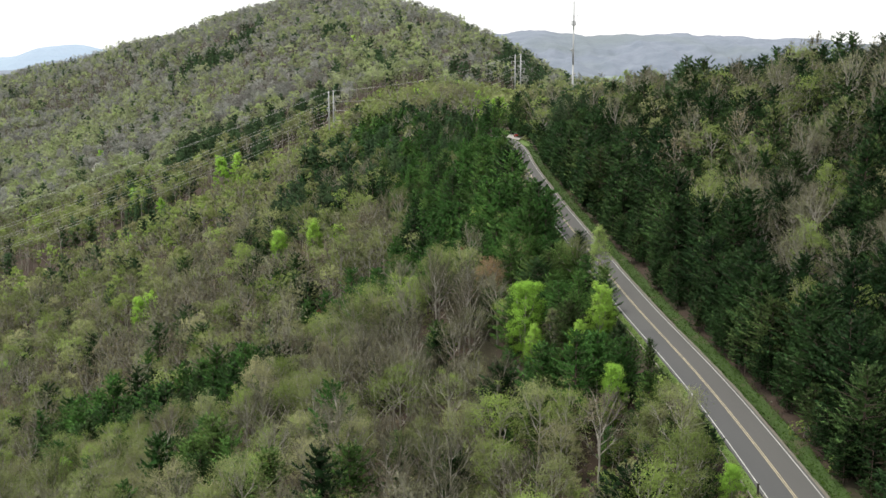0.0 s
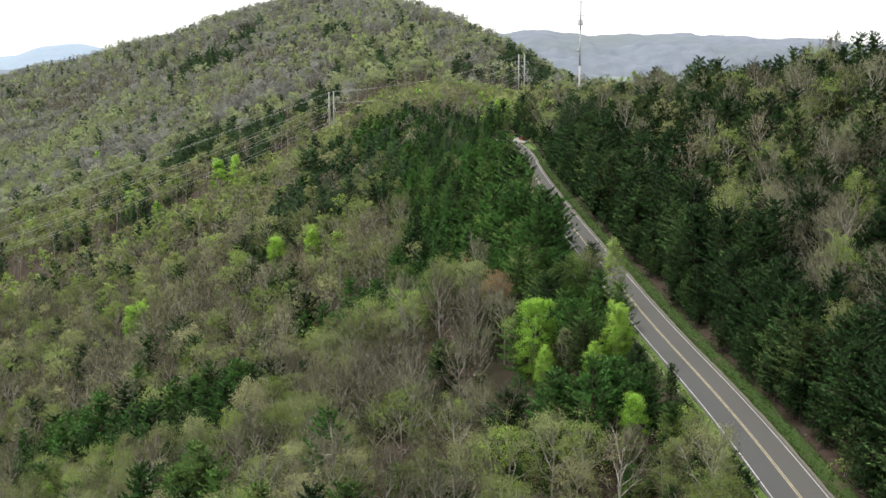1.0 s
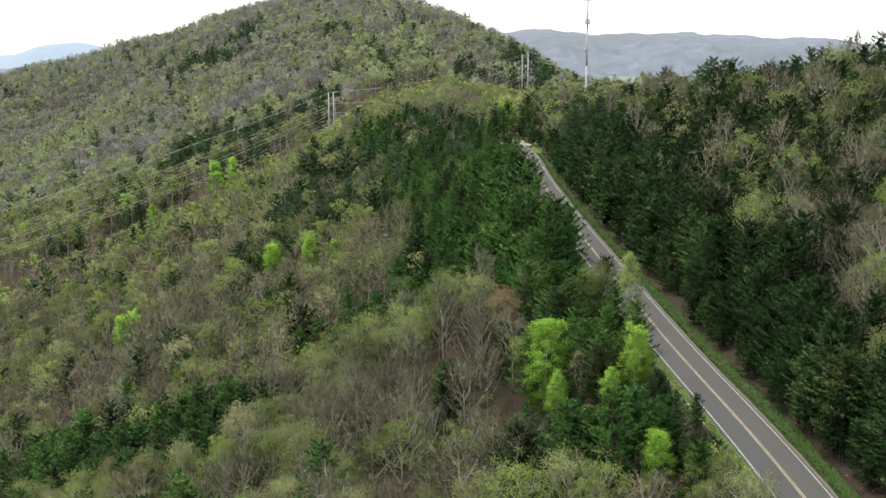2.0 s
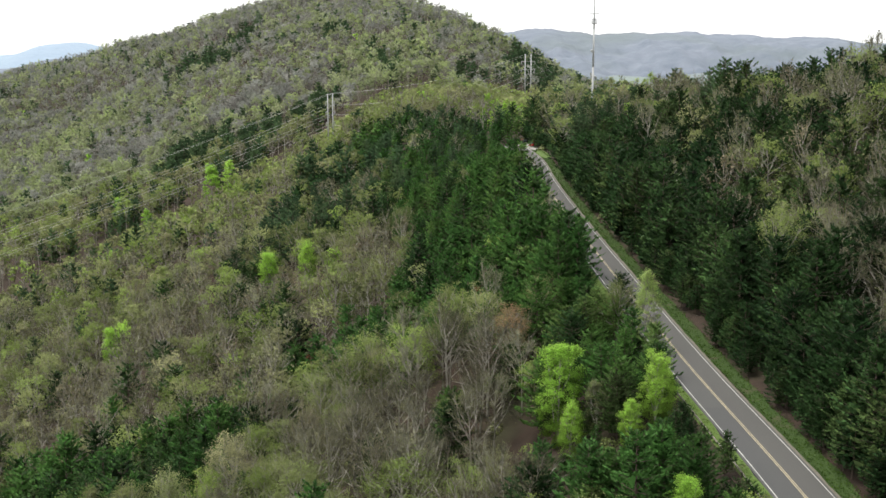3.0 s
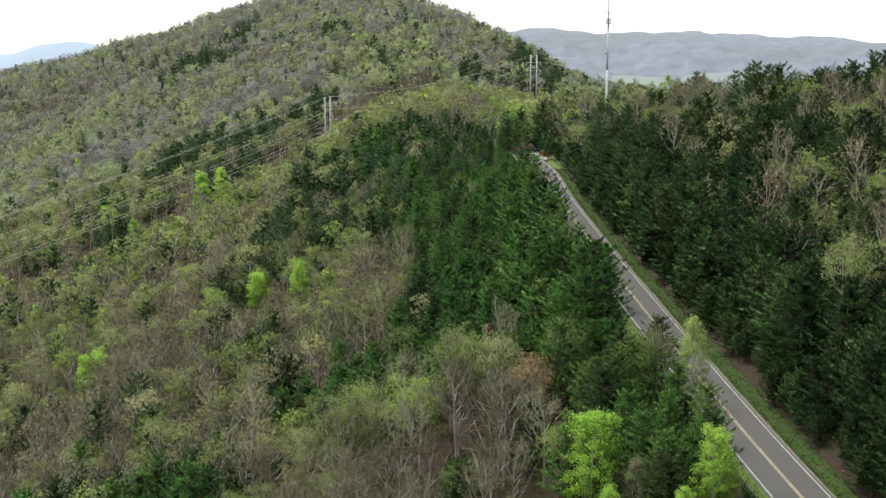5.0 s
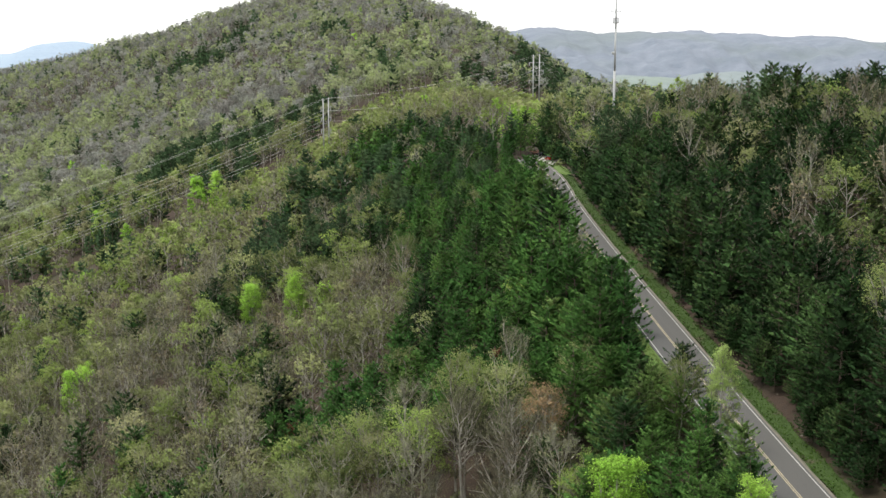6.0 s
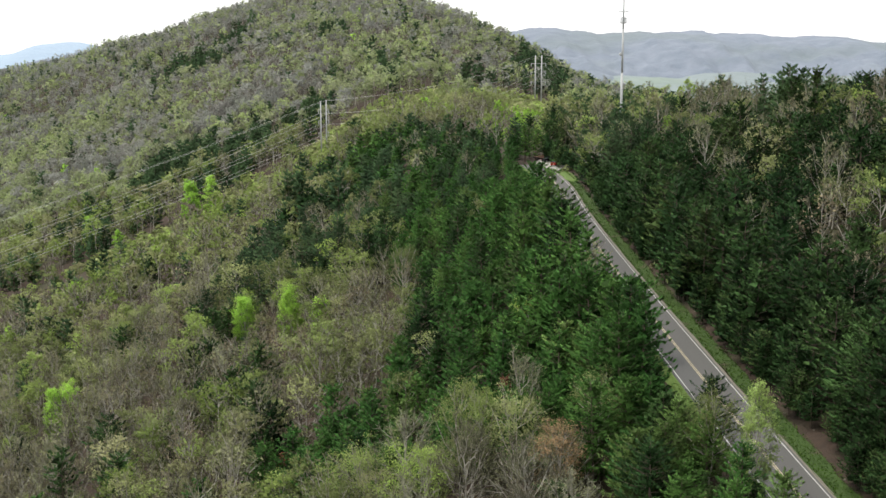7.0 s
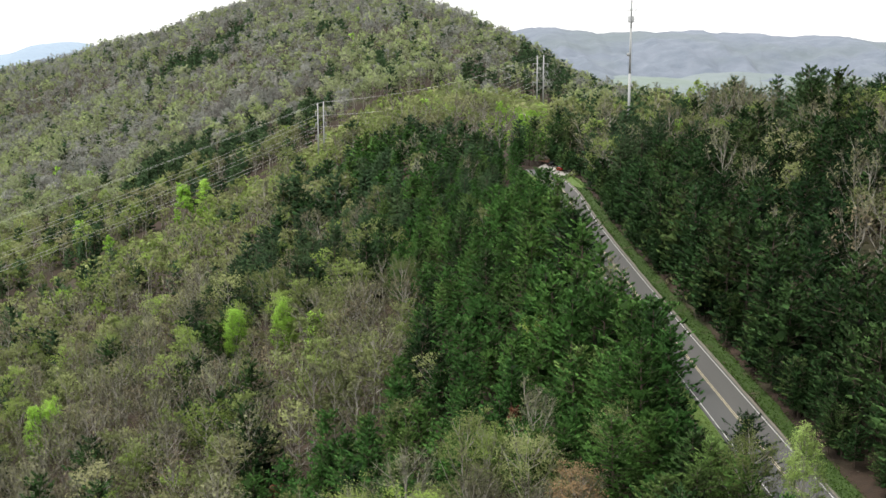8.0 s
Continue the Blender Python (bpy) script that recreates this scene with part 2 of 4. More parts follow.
def worn_paint(name, color, under):
    m, n, l, bsdf = material(name)
    r = ramp(n, ((0.42, (0, 0, 0)), (0.60, (1, 1, 1))))
    l.new(world_noise(n, l, 2.2, 8), r.inputs[0])
    l.new(blend(n, l, r.outputs[0], color, tuple(0.6 * a + 0.4 * b for a, b in zip(color, under))), bsdf.inputs["Base Color"])
    bsdf.inputs["Roughness"].default_value = 0.8
    return m


def verge_material(name, dark, light):
    m, n, l, bsdf = material(name)
    c = blend(n, l, world_noise(n, l, 3.5, 7), dark, light)
    r = ramp(n, ((0.58, (0, 0, 0)), (0.72, (1, 1, 1))))
    l.new(world_noise(n, l, 0.35, 5), r.inputs[0])
    l.new(blend(n, l, r.outputs[0], c, (0.075, 0.066, 0.036)), bsdf.inputs["Base Color"])
    bsdf.inputs["Roughness"].default_value = 0.9
    bump(n, l, bsdf, world_noise(n, l, 10, 5), 0.9, 0.08)
    return m


LITTER = ground_material()
ASPHALT = asphalt_material("grey_asphalt", (0.055, 0.056, 0.055), (0.080, 0.080, 0.077))
ASPHALT_DARK = asphalt_material("fresh_grey_asphalt", (0.045, 0.047, 0.048), (0.063, 0.064, 0.064))
ASPHALT_WARM = asphalt_material("brownish_asphalt", (0.062, 0.060, 0.056), (0.088, 0.085, 0.078))
WHITE_PAINT = worn_paint("white_road_paint", (0.50, 0.495, 0.47), (0.12, 0.12, 0.12))
YELLOW_PAINT = worn_paint("yellow_road_paint", (0.50, 0.43, 0.28), (0.13, 0.12, 0.10))
# right verge, its green darkened for the shade of hill and trees
SHADED_VERGE = verge_material("shaded_verge_grass", (0.022, 0.052, 0.006), (0.046, 0.086, 0.010))
# brighter copy of the verge grass, sunlight put into its colour
LAWN = verge_material("sunlit_lawn", (0.070, 0.125, 0.022), (0.115, 0.180, 0.036))
GRAVEL = plain("brown_gravel", (0.17, 0.155, 0.125), 0.95, 0, 0.35, 1.5, 0.05)
PALE_GRAVEL = plain("pale_gravel_lot", (0.33, 0.315, 0.285), 0.95, 0, 0.3, 1.5, 0.05)
RED_CLAY = plain("red_clay", (0.24, 0.13, 0.09), 0.95, 0, 0.4, 1.2, 0.1)
POLE_STEEL = plain("galvanised_steel", (0.40, 0.41, 0.41), 0.55, 0.0, 0.08, 0.5)
RAIL_STEEL = plain("weathered_rail_steel", (0.36, 0.33, 0.29), 0.6, 0.3, 0.35, 1.5)
DARK_WOOD = plain("dark_post_wood", (0.05, 0.04, 0.035), 0.9, 0, 0.3, 4)
INSULATOR = plain("insulator_grey", (0.42, 0.43, 0.45), 0.4)
WIRE = plain("aluminium_wire", (0.62, 0.62, 0.61), 0.5, 0.0, 0.05)
WHITE_METAL = plain("white_coated_metal", (0.72, 0.73, 0.74), 0.45, 0, 0.05)
RED_CAR = plain("red_car_paint", (0.42, 0.035, 0.025), 0.25, 0, 0.08)
BLACK_CAR = plain("black_car_paint", (0.014, 0.014, 0.016), 0.22, 0, 0.1)
RUBBER = plain("tyre_rubber", (0.02, 0.02, 0.02), 0.85)
RIM = plain("alloy_rim", (0.5, 0.5, 0.5), 0.35, 0.8)
LAMP_RED = plain("lamp_red", (0.35, 0.01, 0.01), 0.3)
LAMP_CLEAR = plain("lamp_clear", (0.7, 0.7, 0.68), 0.2)
CAR_GLASS = plain("dark_car_glass", (0.02, 0.024, 0.028), 0.08)
SIGN_WHITE = plain("white_sign_panel", (0.78, 0.78, 0.76), 0.5, 0, 0.05)


# distant woods whose base colour already holds the blue of the haze
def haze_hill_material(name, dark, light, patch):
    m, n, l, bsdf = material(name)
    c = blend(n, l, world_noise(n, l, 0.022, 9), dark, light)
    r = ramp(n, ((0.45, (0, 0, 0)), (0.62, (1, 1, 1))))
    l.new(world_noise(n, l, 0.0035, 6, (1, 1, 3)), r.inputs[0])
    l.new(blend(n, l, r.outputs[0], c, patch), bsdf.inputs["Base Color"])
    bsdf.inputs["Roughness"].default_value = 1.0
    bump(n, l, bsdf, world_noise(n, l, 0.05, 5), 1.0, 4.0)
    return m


# stronger haze is painted in the farther the hills lie
FAR_RIDGE = haze_hill_material("ridge_forest_in_haze", (0.110, 0.140, 0.180), (0.225, 0.250, 0.300), (0.155, 0.185, 0.205))
FARTHEST = haze_hill_material("mountain_forest_in_haze", (0.26, 0.335, 0.43), (0.31, 0.385, 0.475), (0.285, 0.365, 0.45))
VALLEY = haze_hill_material("valley_woods_in_haze", (0.150, 0.187, 0.195), (0.225, 0.262, 0.268), (0.190, 0.238, 0.205))

# ---------------------------------------------------------------- ground
def steps(*runs):
    """Stations from runs of (start, end, step)."""
    out = [np.arange(a, b, s) for a, b, s in runs]
    return np.concatenate(out + [[runs[-1][1]]])


def sheet(xs, ys, height):
    X, Y = np.meshgrid(xs, ys)
    V = np.stack([X.ravel(), Y.ravel(), height(X, Y).ravel()], 1)
    i = np.arange(len(ys) - 1)[:, None] * len(xs) + np.arange(len(xs) - 1)[None, :]
    return V, np.stack([i, i + 1, i + len(xs) + 1, i + len(xs)], -1).reshape(-1, 4)


gx = steps((-4900, -900, 250), (-900, -300, 20), (-300, 10, 6), (10, 70, 2), (70, 200, 6), (200, 800, 25), (800, 4900, 250))
gy = steps((-900, -60, 70), (-60, 90, 8), (90, 520, 4), (520, 1500, 12), (1500, 2500, 60), (2500, 4900, 300))
V, Q = sheet(gx, gy, ground_z)
ground = tagged(new("ground", mesh_of("ground", V, Q, (LITTER,), soft=True)), "forest floor of brown leaf litter on steep hills", "ground", kind="structure")


def backdrop(name, mat, xs, ys, height, label):
    V, Q = sheet(xs, ys, height)
    return tagged(new(name, mesh_of(name, V, Q, (mat,), soft=True)), label, "mountains", kind="structure")


def far_ridge_z(x, y):
    crest = 66 + 7 * wave(x, 0 * y, 95, 1) + 4 * wave(x, 0 * y, 37, 4) + 2.2 * wave(x, 0 * y, 12, 3) + 1.6 * wave(x, y, 5.3, 7) - 46 * smooth(800, 1500, x) + 10 * (1 - smooth(200, 420, x))
    spur = 22 * wave(x + 0.3 * y, 0.25 * y, 62, 2) + 10 * wave(x, 0.5 * y, 24, 6) + 4 * wave(x, 0.7 * y, 11, 9)
    s = smooth(2350, 3200, y)
    return -75 + (crest + 75) * s + spur * np.sin(np.pi * np.clip(s, 0, 1)) - 200 * smooth(3210, 4200, y)


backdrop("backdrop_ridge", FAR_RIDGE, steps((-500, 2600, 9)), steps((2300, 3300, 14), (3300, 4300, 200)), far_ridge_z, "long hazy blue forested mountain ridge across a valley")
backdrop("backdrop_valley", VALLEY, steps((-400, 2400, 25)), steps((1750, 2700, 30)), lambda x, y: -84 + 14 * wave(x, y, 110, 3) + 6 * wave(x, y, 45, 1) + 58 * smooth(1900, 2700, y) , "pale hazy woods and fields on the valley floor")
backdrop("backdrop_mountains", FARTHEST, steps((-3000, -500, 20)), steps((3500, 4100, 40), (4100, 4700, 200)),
         lambda x, y: -110 + smooth(3500, 4000, y) * (118 + 30 * np.exp(-((x + 1270) / 130) ** 2) + 8 * wave(x, 0 * y, 80, 2) - 18 * (1 - smooth(-1500, -1300, x)) + 0 * y) - 150 * smooth(4020, 4700, y) + 5 * wave(x, y, 60, 4), "distant mountains paled blue by painted haze, under a white sky")
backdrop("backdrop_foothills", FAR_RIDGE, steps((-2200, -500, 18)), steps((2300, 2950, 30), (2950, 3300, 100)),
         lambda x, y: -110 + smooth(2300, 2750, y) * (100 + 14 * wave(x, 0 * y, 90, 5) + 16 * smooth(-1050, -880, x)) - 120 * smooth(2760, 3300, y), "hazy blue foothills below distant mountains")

# ---------------------------------------------------------------- road
RS = steps((-240, -70, 6.0), (-70, 446, 3.0))


def sweep(offsets, heights, s=RS, wobble=0.0, seed=0):
    """A strip along the road: offsets to the right of the centre, heights over its crown."""
    cx, cz = road_at(s)
    tx = np.gradient(cx, s)
    nrm = np.stack([1 / np.hypot(1, tx), -tx / np.hypot(1, tx)], 1)
    rings = []
    for k, (o, h) in enumerate(zip(offsets, heights)):
        oo = o + (wobble * wave(s, 0 * s + 13 * k, 2.3, seed + k) if wobble and k in (0, len(offsets) - 1) else 0)
        rings.append(np.stack([cx + nrm[:, 0] * oo, s + nrm[:, 1] * oo, cz + h], 1))
    V = np.stack(rings, 1).reshape(-1, 3)
    m = len(offsets)
    i = np.arange(len(s) - 1)[:, None] * m + np.arange(m - 1)[None, :]
    return V, np.stack([i, i + 1, i + m + 1, i + m], -1).reshape(-1, 4)


def strip(name, offsets, heights, mat, label, category, s=RS, wobble=0.0, seed=0, parent=None):
    V, Q = sweep(offsets, heights, s, wobble, seed)
    ob = new(name, mesh_of(name, V, Q, (mat,), soft=False))
    if parent:
        ob.parent = parent
        return ob
    return tagged(ob, label, category, kind="structure")


road = strip("road", (-3.55, -3.5, 0, 3.5, 3.55), (-0.35, -0.05, 0.0, -0.05, -0.35), ASPHALT, "two-lane grey asphalt road with worn painted lines", "road")
strip("lane", (0.0, 3.48), (0.012, -0.036), ASPHALT_WARM, "", "", parent=road)
strip("resurfaced_lane", (-3.45, -0.02), (-0.040, 0.008), ASPHALT_DARK, "", "", s=steps((-240, 192, 3.0)), parent=road)
strip("edge_line", (-3.18, -3.04), (-0.028, -0.026), WHITE_PAINT, "", "", parent=road)
strip("edge_line", (3.04, 3.18), (-0.020, -0.022), WHITE_PAINT, "", "", parent=road)
strip("centre_line", (-0.17, -0.06), (0.018, 0.020), YELLOW_PAINT, "", "", parent=road)
strip("centre_line", (0.06, 0.17), (0.026, 0.024), YELLOW_PAINT, "", "", parent=road)
strip("gravel_shoulder", (3.5, 3.95), (-0.10, -0.14), GRAVEL, "narrow strip of brown gravel beside the asphalt", "gravel", wobble=0.08)
strip("verge_left", (-6.1, -4.8, -3.52), (-0.75, -0.22, -0.10), LAWN, "mown grass verge along the road", "grass verge", wobble=0.35, seed=3)
strip("verge_right", (3.9, 4.6, 5.3, 6.2), (-0.12, -0.26, -0.16, 0.10), SHADED_VERGE, "grass verge in a shallow roadside ditch, darkened with painted shade", "grass verge", wobble=0.35, seed=5)

# ---------------------------------------------------------------- trees
rng = np.random.default_rng(7)


def unit(v):
    return v / np.maximum(np.linalg.norm(v, axis=-1, keepdims=True), 1e-9)


def tubes(A, B, r0, r1, sides):
    """Tapered tubes from the points A to the points B."""
    A, B = np.asarray(A, float), np.asarray(B, float)
    d = unit(B - A)
    ref = np.where(np.abs(d[:, 2:3]) > 0.9, [[1.0, 0, 0]], [[0, 0, 1.0]])
    u = unit(np.cross(d, ref))
    w = np.cross(d, u)
    a = np.arange(sides) * 2 * np.pi / sides
    ring = u[:, None] * np.cos(a)[None, :, None] + w[:, None] * np.sin(a)[None, :, None]
    V = np.concatenate([A[:, None] + ring * np.reshape(r0, (-1, 1, 1)), B[:, None] + ring * np.reshape(r1, (-1, 1, 1))], 1)
    k = np.arange(sides)
    n = (k + 1) % sides
    T = np.concatenate([np.stack([k, n, n + sides], 1), np.stack([k, n + sides, k + sides], 1)])
    T = T[None] + (np.arange(len(A)) * 2 * sides)[:, None, None]
    return V.reshape(-1, 3), T.reshape(-1, 3)


def flakes(C, N, size, aspect=1.0, along=None):
    """Single leaf-like triangles at C, facing N, about size across; long ones lie along a direction."""
    n = len(C)
    N = unit(N)
    a = unit(np.cross(N, rng.normal(size=(n, 3)))) if along is None else unit(along)
    b = unit(np.cross(N, a))
    s = (size * rng.uniform(0.65, 1.35, n))[:, None]
    V = np.stack([C + a * s * 0.62, C - a * s * 0.38 + b * s * 0.5 / aspect, C - a * s * 0.38 - b * s * 0.5 / aspect], 1)
    return V.reshape(-1, 3), np.arange(3 * n).reshape(-1, 3)


class Shape:
    """Pieces of one tree: wood, twigs and leaves."""

    def __init__(self):
        self.V, self.T, self.M, self.N, self.n = [], [], [], [], 0

    def add(self, VT, m, facing=None):
        V, T = VT
        self.N.append(np.tile([0, 0, 1.0], (len(V), 1)) if facing is None else np.repeat(unit(facing), len(V) // len(facing), 0))
        self.V.append(V)
        self.T.append(T + self.n)
        self.M.append(np.full(len(T), m))
        self.n += len(V)

    def done(self):
        return np.concatenate(self.V).astype(np.float32), np.concatenate(self.T), np.concatenate(self.M), np.concatenate(self.N).astype(np.float32)


def slivers(p, d, length, width):
    """Thin tapering blades from the points p along d."""
    side = unit(np.cross(d, rng.normal(size=d.shape))) * np.reshape(width, (-1, 1))
    V = np.stack([p + d * np.reshape(length, (-1, 1)), p + side, p - side], 1)
    return V.reshape(-1, 3), np.arange(3 * len(p)).reshape(-1, 3)


def hardwood(height, spread, detail, leafy, low=0.34):
    """A broad-leaved tree: trunk, limbs, branches, twigs, and leaf in clumps. detail: 0 to 3, near to far. leafy: how much leaf it has."""
    s = Shape()
    lean = rng.normal(0, 0.035, 2) * height
    r = 0.009 * height + 0.035
    zs = np.array([-0.6, low * 0.6 * height, low * height, 0.62 * height, 0.84 * height])
    sway = np.cumsum(rng.normal(0, 0.10, (5, 2)), 0) + np.linspace(0, 1, 5)[:, None] * lean
    stem = np.column_stack([sway - sway[0], zs])
    rad = r * np.array([1.25, 0.95, 0.80, 0.45, 0.14])
    cuts = (np.arange(4), np.arange(4), np.array([0, 2]), np.array([0]))[detail]
    ends = (cuts + 1 if detail < 2 else np.array([2, 4]) if detail == 2 else np.array([4]))
    s.add(tubes(stem[cuts], stem[ends], rad[cuts], rad[ends], (6, 4, 3, 3)[detail]), 0)
    hub = np.array([lean[0] * 0.7, lean[1] * 0.7, height * (0.46 + 0.46 * low)])
    size = np.array([spread * rng.uniform(0.85, 1.15), spread * rng.uniform(0.85, 1.15), height - hub[2]])
    # limbs rise from the trunk and reach for the crown's outside
    n1 = (11, 9, 7, 5)[detail]
    k = np.arange(n1)
    f = low + (0.80 - low) * ((k + rng.uniform(0.1, 0.9, n1)) / n1)
    root = np.stack([np.interp(f * height, zs, stem[:, i]) for i in range(3)], 1)
    az = k * 2.39996 + rng.normal(0, 0.4, n1)
    g = (f - low) / (0.80 - low)
    flat = np.cos(0.15 + 1.25 * g + rng.normal(0, 0.12, n1))
    out = np.stack([np.cos(az) * flat, np.sin(az) * flat, np.sqrt(1 - flat ** 2)], 1)
    tip = hub + out * size * rng.uniform(0.66, 0.98, (n1, 1))
    mid = root + (tip - root) * [0.6, 0.6, 0.42] + rng.normal(0, 0.12, (n1, 3))
    thick = r * (0.62 - 0.26 * g)
    if detail < 2:
        s.add(tubes(np.concatenate([root, mid]), np.concatenate([mid, tip]), np.concatenate([thick, thick * 0.62]), np.concatenate([thick * 0.62, thick * 0.2]), 3), 0)
    else:
        d = tip - root
        s.add(slivers(root, unit(d), np.linalg.norm(d, axis=1), thick * 1.3), 0)
    # branches
    n2 = (8, 5, 4, 2)[detail]
    own = np.repeat(k, n2)
    u = rng.uniform(0.15, 1.0, len(own))[:, None]
    b0 = np.where(u < 0.5, root[own] + (mid[own] - root[own]) * u * 2, mid[own] + (tip[own] - mid[own]) * (u * 2 - 1))
    bd = unit(unit(tip[own] - root[own]) + unit(b0 - hub) * 0.5 + rng.normal(0, 0.50, (len(own), 3)) + [0, 0, 0.30])
    bl = spread * rng.uniform(0.28, 0.55, len(own))
    b1 = b0 + bd * bl[:, None]
    s.add(slivers(b0, bd, bl, (0.055, 0.066, 0.085, 0.12)[detail]), 0)
    # twigs in sprays off the branches
    bare = leafy < 0.9
    n3 = (22, 10, 5, 3)[detail] if bare else (6, 3, 1, 1)[detail]
    pick = np.repeat(np.arange(len(own)), n3)
    u = rng.uniform(0.2, 1.0, (len(pick), 1))
    t0 = b0[pick] + (b1[pick] - b0[pick]) * u
    td = unit(bd[pick] * 0.8 + rng.normal(0, 0.55, (len(pick), 3)) + [0, 0, 0.35])
    tl = rng.uniform(0.55, 1.35, len(pick)) * (0.9, 1.05, 1.3, 1.5)[detail]
    face = unit(unit((t0 - hub) / size) + rng.normal(0, 0.22, t0.shape) + [0, 0, 0.12])
    s.add(slivers(t0, td, tl, (0.017, 0.034, 0.070, 0.13)[detail] * rng.uniform(0.6, 1.4, len(pick))), 1, face)
    # leaf in clumps at the ends of the branches
    nq = (44, 30, 16, 9)[detail] if leafy < 1.5 else (130, 60, 24, 12)[detail]
    q = unit(rng.normal(size=(nq, 3)) + [0, 0, 0.45 if leafy < 1.5 else 0.0])
    heart = np.concatenate([b1[::2], tip, hub + q * size * rng.uniform(0.70, 0.98, (nq, 1)) * (1 if leafy < 1.5 else 1 - 0.5 * np.clip(q[:, 2:], 0, 1) * [1, 1, 0])])
    per = max(1, int((4600, 1050, 290, 96)[detail] * leafy / len(heart)))
    bulk = rng.uniform(0.55, 1.25, len(heart)) * (0.62 if leafy < 1.5 else 0.66) * spread / 3.2
    pick = np.repeat(np.arange(len(heart)), per)
    off = rng.normal(0, 0.55, (len(pick), 3)) * [1, 1, 0.62]
    p = heart[pick] + off * bulk[pick, None] * 1.25
    along = unit(off + rng.normal(0, 0.8, off.shape) + [0, 0, 0.2])
    N = unit(unit(off) * 0.8 + rng.normal(0, 0.6, off.shape) + [0, 0, 0.5])
    N = N - along * np.sum(N * along, 1, keepdims=True)
    face = unit(unit((heart[pick] - hub) / size) * 0.9 + unit(off) * 0.40 + rng.normal(0, 0.16, off.shape) + [0, 0, 0.12])
    s.add(flakes(p, N, (0.17, 0.37, 0.72, 1.05)[detail] * (1.0 if leafy < 1.5 else 0.95), (1.4, 1.4, 1.3, 1.2)[detail], along), 2, face)
    return s.done()


def pine(height, spread, detail, thin=0.0):
    """A pine: whorls of upswept boughs that carry tufts of needles, ragged at the tips."""
    s = Shape()
    r = 0.011 * height + 0.05
    bend = rng.normal(0, 0.25, 2)
    tip = np.array([*bend, height])
    s.add(tubes([[0, 0, -0.6], tip * [0.4, 0.4, 0.5]], [tip * [0.4, 0.4, 0.5], tip], [r, r * 0.65], [r * 0.65, r * 0.08], (6, 4, 3, 3)[detail]), 0)
    whorls = (14, 11, 8, 5)[detail]
    per = (6, 5, 5, 4)[detail]
    low = rng.uniform(0.06, 0.16) + thin
    f = np.repeat(low + (0.97 - low) * (np.arange(whorls) + 0.5) / whorls, per) + rng.normal(0, 0.012, whorls * per)
    n = len(f)
    az = np.arange(n) * (2 * np.pi / per) + np.repeat(rng.uniform(0, 6.28, whorls), per) + rng.normal(0, 0.22, n)
    g = np.clip((f - low) / (1 - low), 0, 1)
    L = spread * (np.minimum(1, 0.55 + 1.8 * g) * (1 - g ** 1.9) ** 0.75 + 0.09) * rng.uniform(0.60, 1.12, n)
    p0 = np.stack([bend[0] * f * f, bend[1] * f * f, f * height], 1)
    rise = -0.06 + 0.50 * g + rng.normal(0, 0.07, n)
    out = np.stack([np.cos(az), np.sin(az), rise], 1)
    side = np.stack([-np.sin(az), np.cos(az), 0 * az], 1)
    lift = 0.16 + 0.10 * rng.random(n)

    def bough(i, t):
        """The place at the share t along the bough i, which sweeps up to its tip."""
        return p0[i] + out[i] * (L[i] * t)[:, None] + np.stack([0 * t, 0 * t, L[i] * lift[i] * (t * t * 1.6 - 0.55 * t)], 1)

    every = np.arange(n)
    if detail < 2:
        a, b = bough(every, 0 * L), bough(every, 0 * L + 0.8)
        s.add(slivers(a, unit(b - a), np.linalg.norm(b - a, axis=1), 0.045), 0)
    tufts = (40, 19, 7, 4)[detail]
    pick = np.repeat(every, tufts)
    m = len(pick)
    t = rng.uniform(0.12, 1.04, m) ** 0.8
    fan = rng.uniform(-1, 1, m)
    w = 0.42 * L[pick] * np.clip(1.15 - t, 0.05, 0.62) + 0.06
    c = bough(pick, t - 0.10 * np.abs(fan)) + side[pick] * (fan * w)[:, None]
    c[:, 2] += rng.normal(0.03, 0.09, m) - 0.10 * np.abs(fan) * L[pick] / spread
    along = unit(out[pick] * 0.9 + side[pick] * (fan * 0.9)[:, None] + [0, 0, 0.42] + rng.normal(0, 0.30, (m, 3)))
    N = rng.normal(0, 0.45, (m, 3)) + [0, 0, 1.0] + out[pick] * 0.35
    N = N - along * np.sum(N * along, 1, keepdims=True)
    length = (0.41, 0.58, 1.15, 1.55)[detail] * (0.60 + 0.50 * (L[pick] / spread))
    face = N * [0.6, 0.6, 0.8] + out[pick] * [0.75, 0.75, 0.3] + rng.normal(0, 0.15, (m, 3))
    s.add(flakes(c, N, length, (1.9, 1.8, 1.5, 1.2)[detail], along), 2, face)
    k = (46, 30, 12, 6)[detail]                     # dense old needles close to the stem
    zz = rng.uniform(low + 0.05, 0.92, k)
    q = rng.normal(0, 0.24, (k, 2)) * spread * (1.05 - zz)[:, None]
    q = np.column_stack([q, zz * height])
    s.add(flakes(q, rng.normal(size=(k, 3)) + [0, 0, 0.6], (0.95, 1.15, 1.6, 2.2)[detail], 1.0), 2, q * [1, 1, 0] + [0, 0, 0.3])
    return s.done()


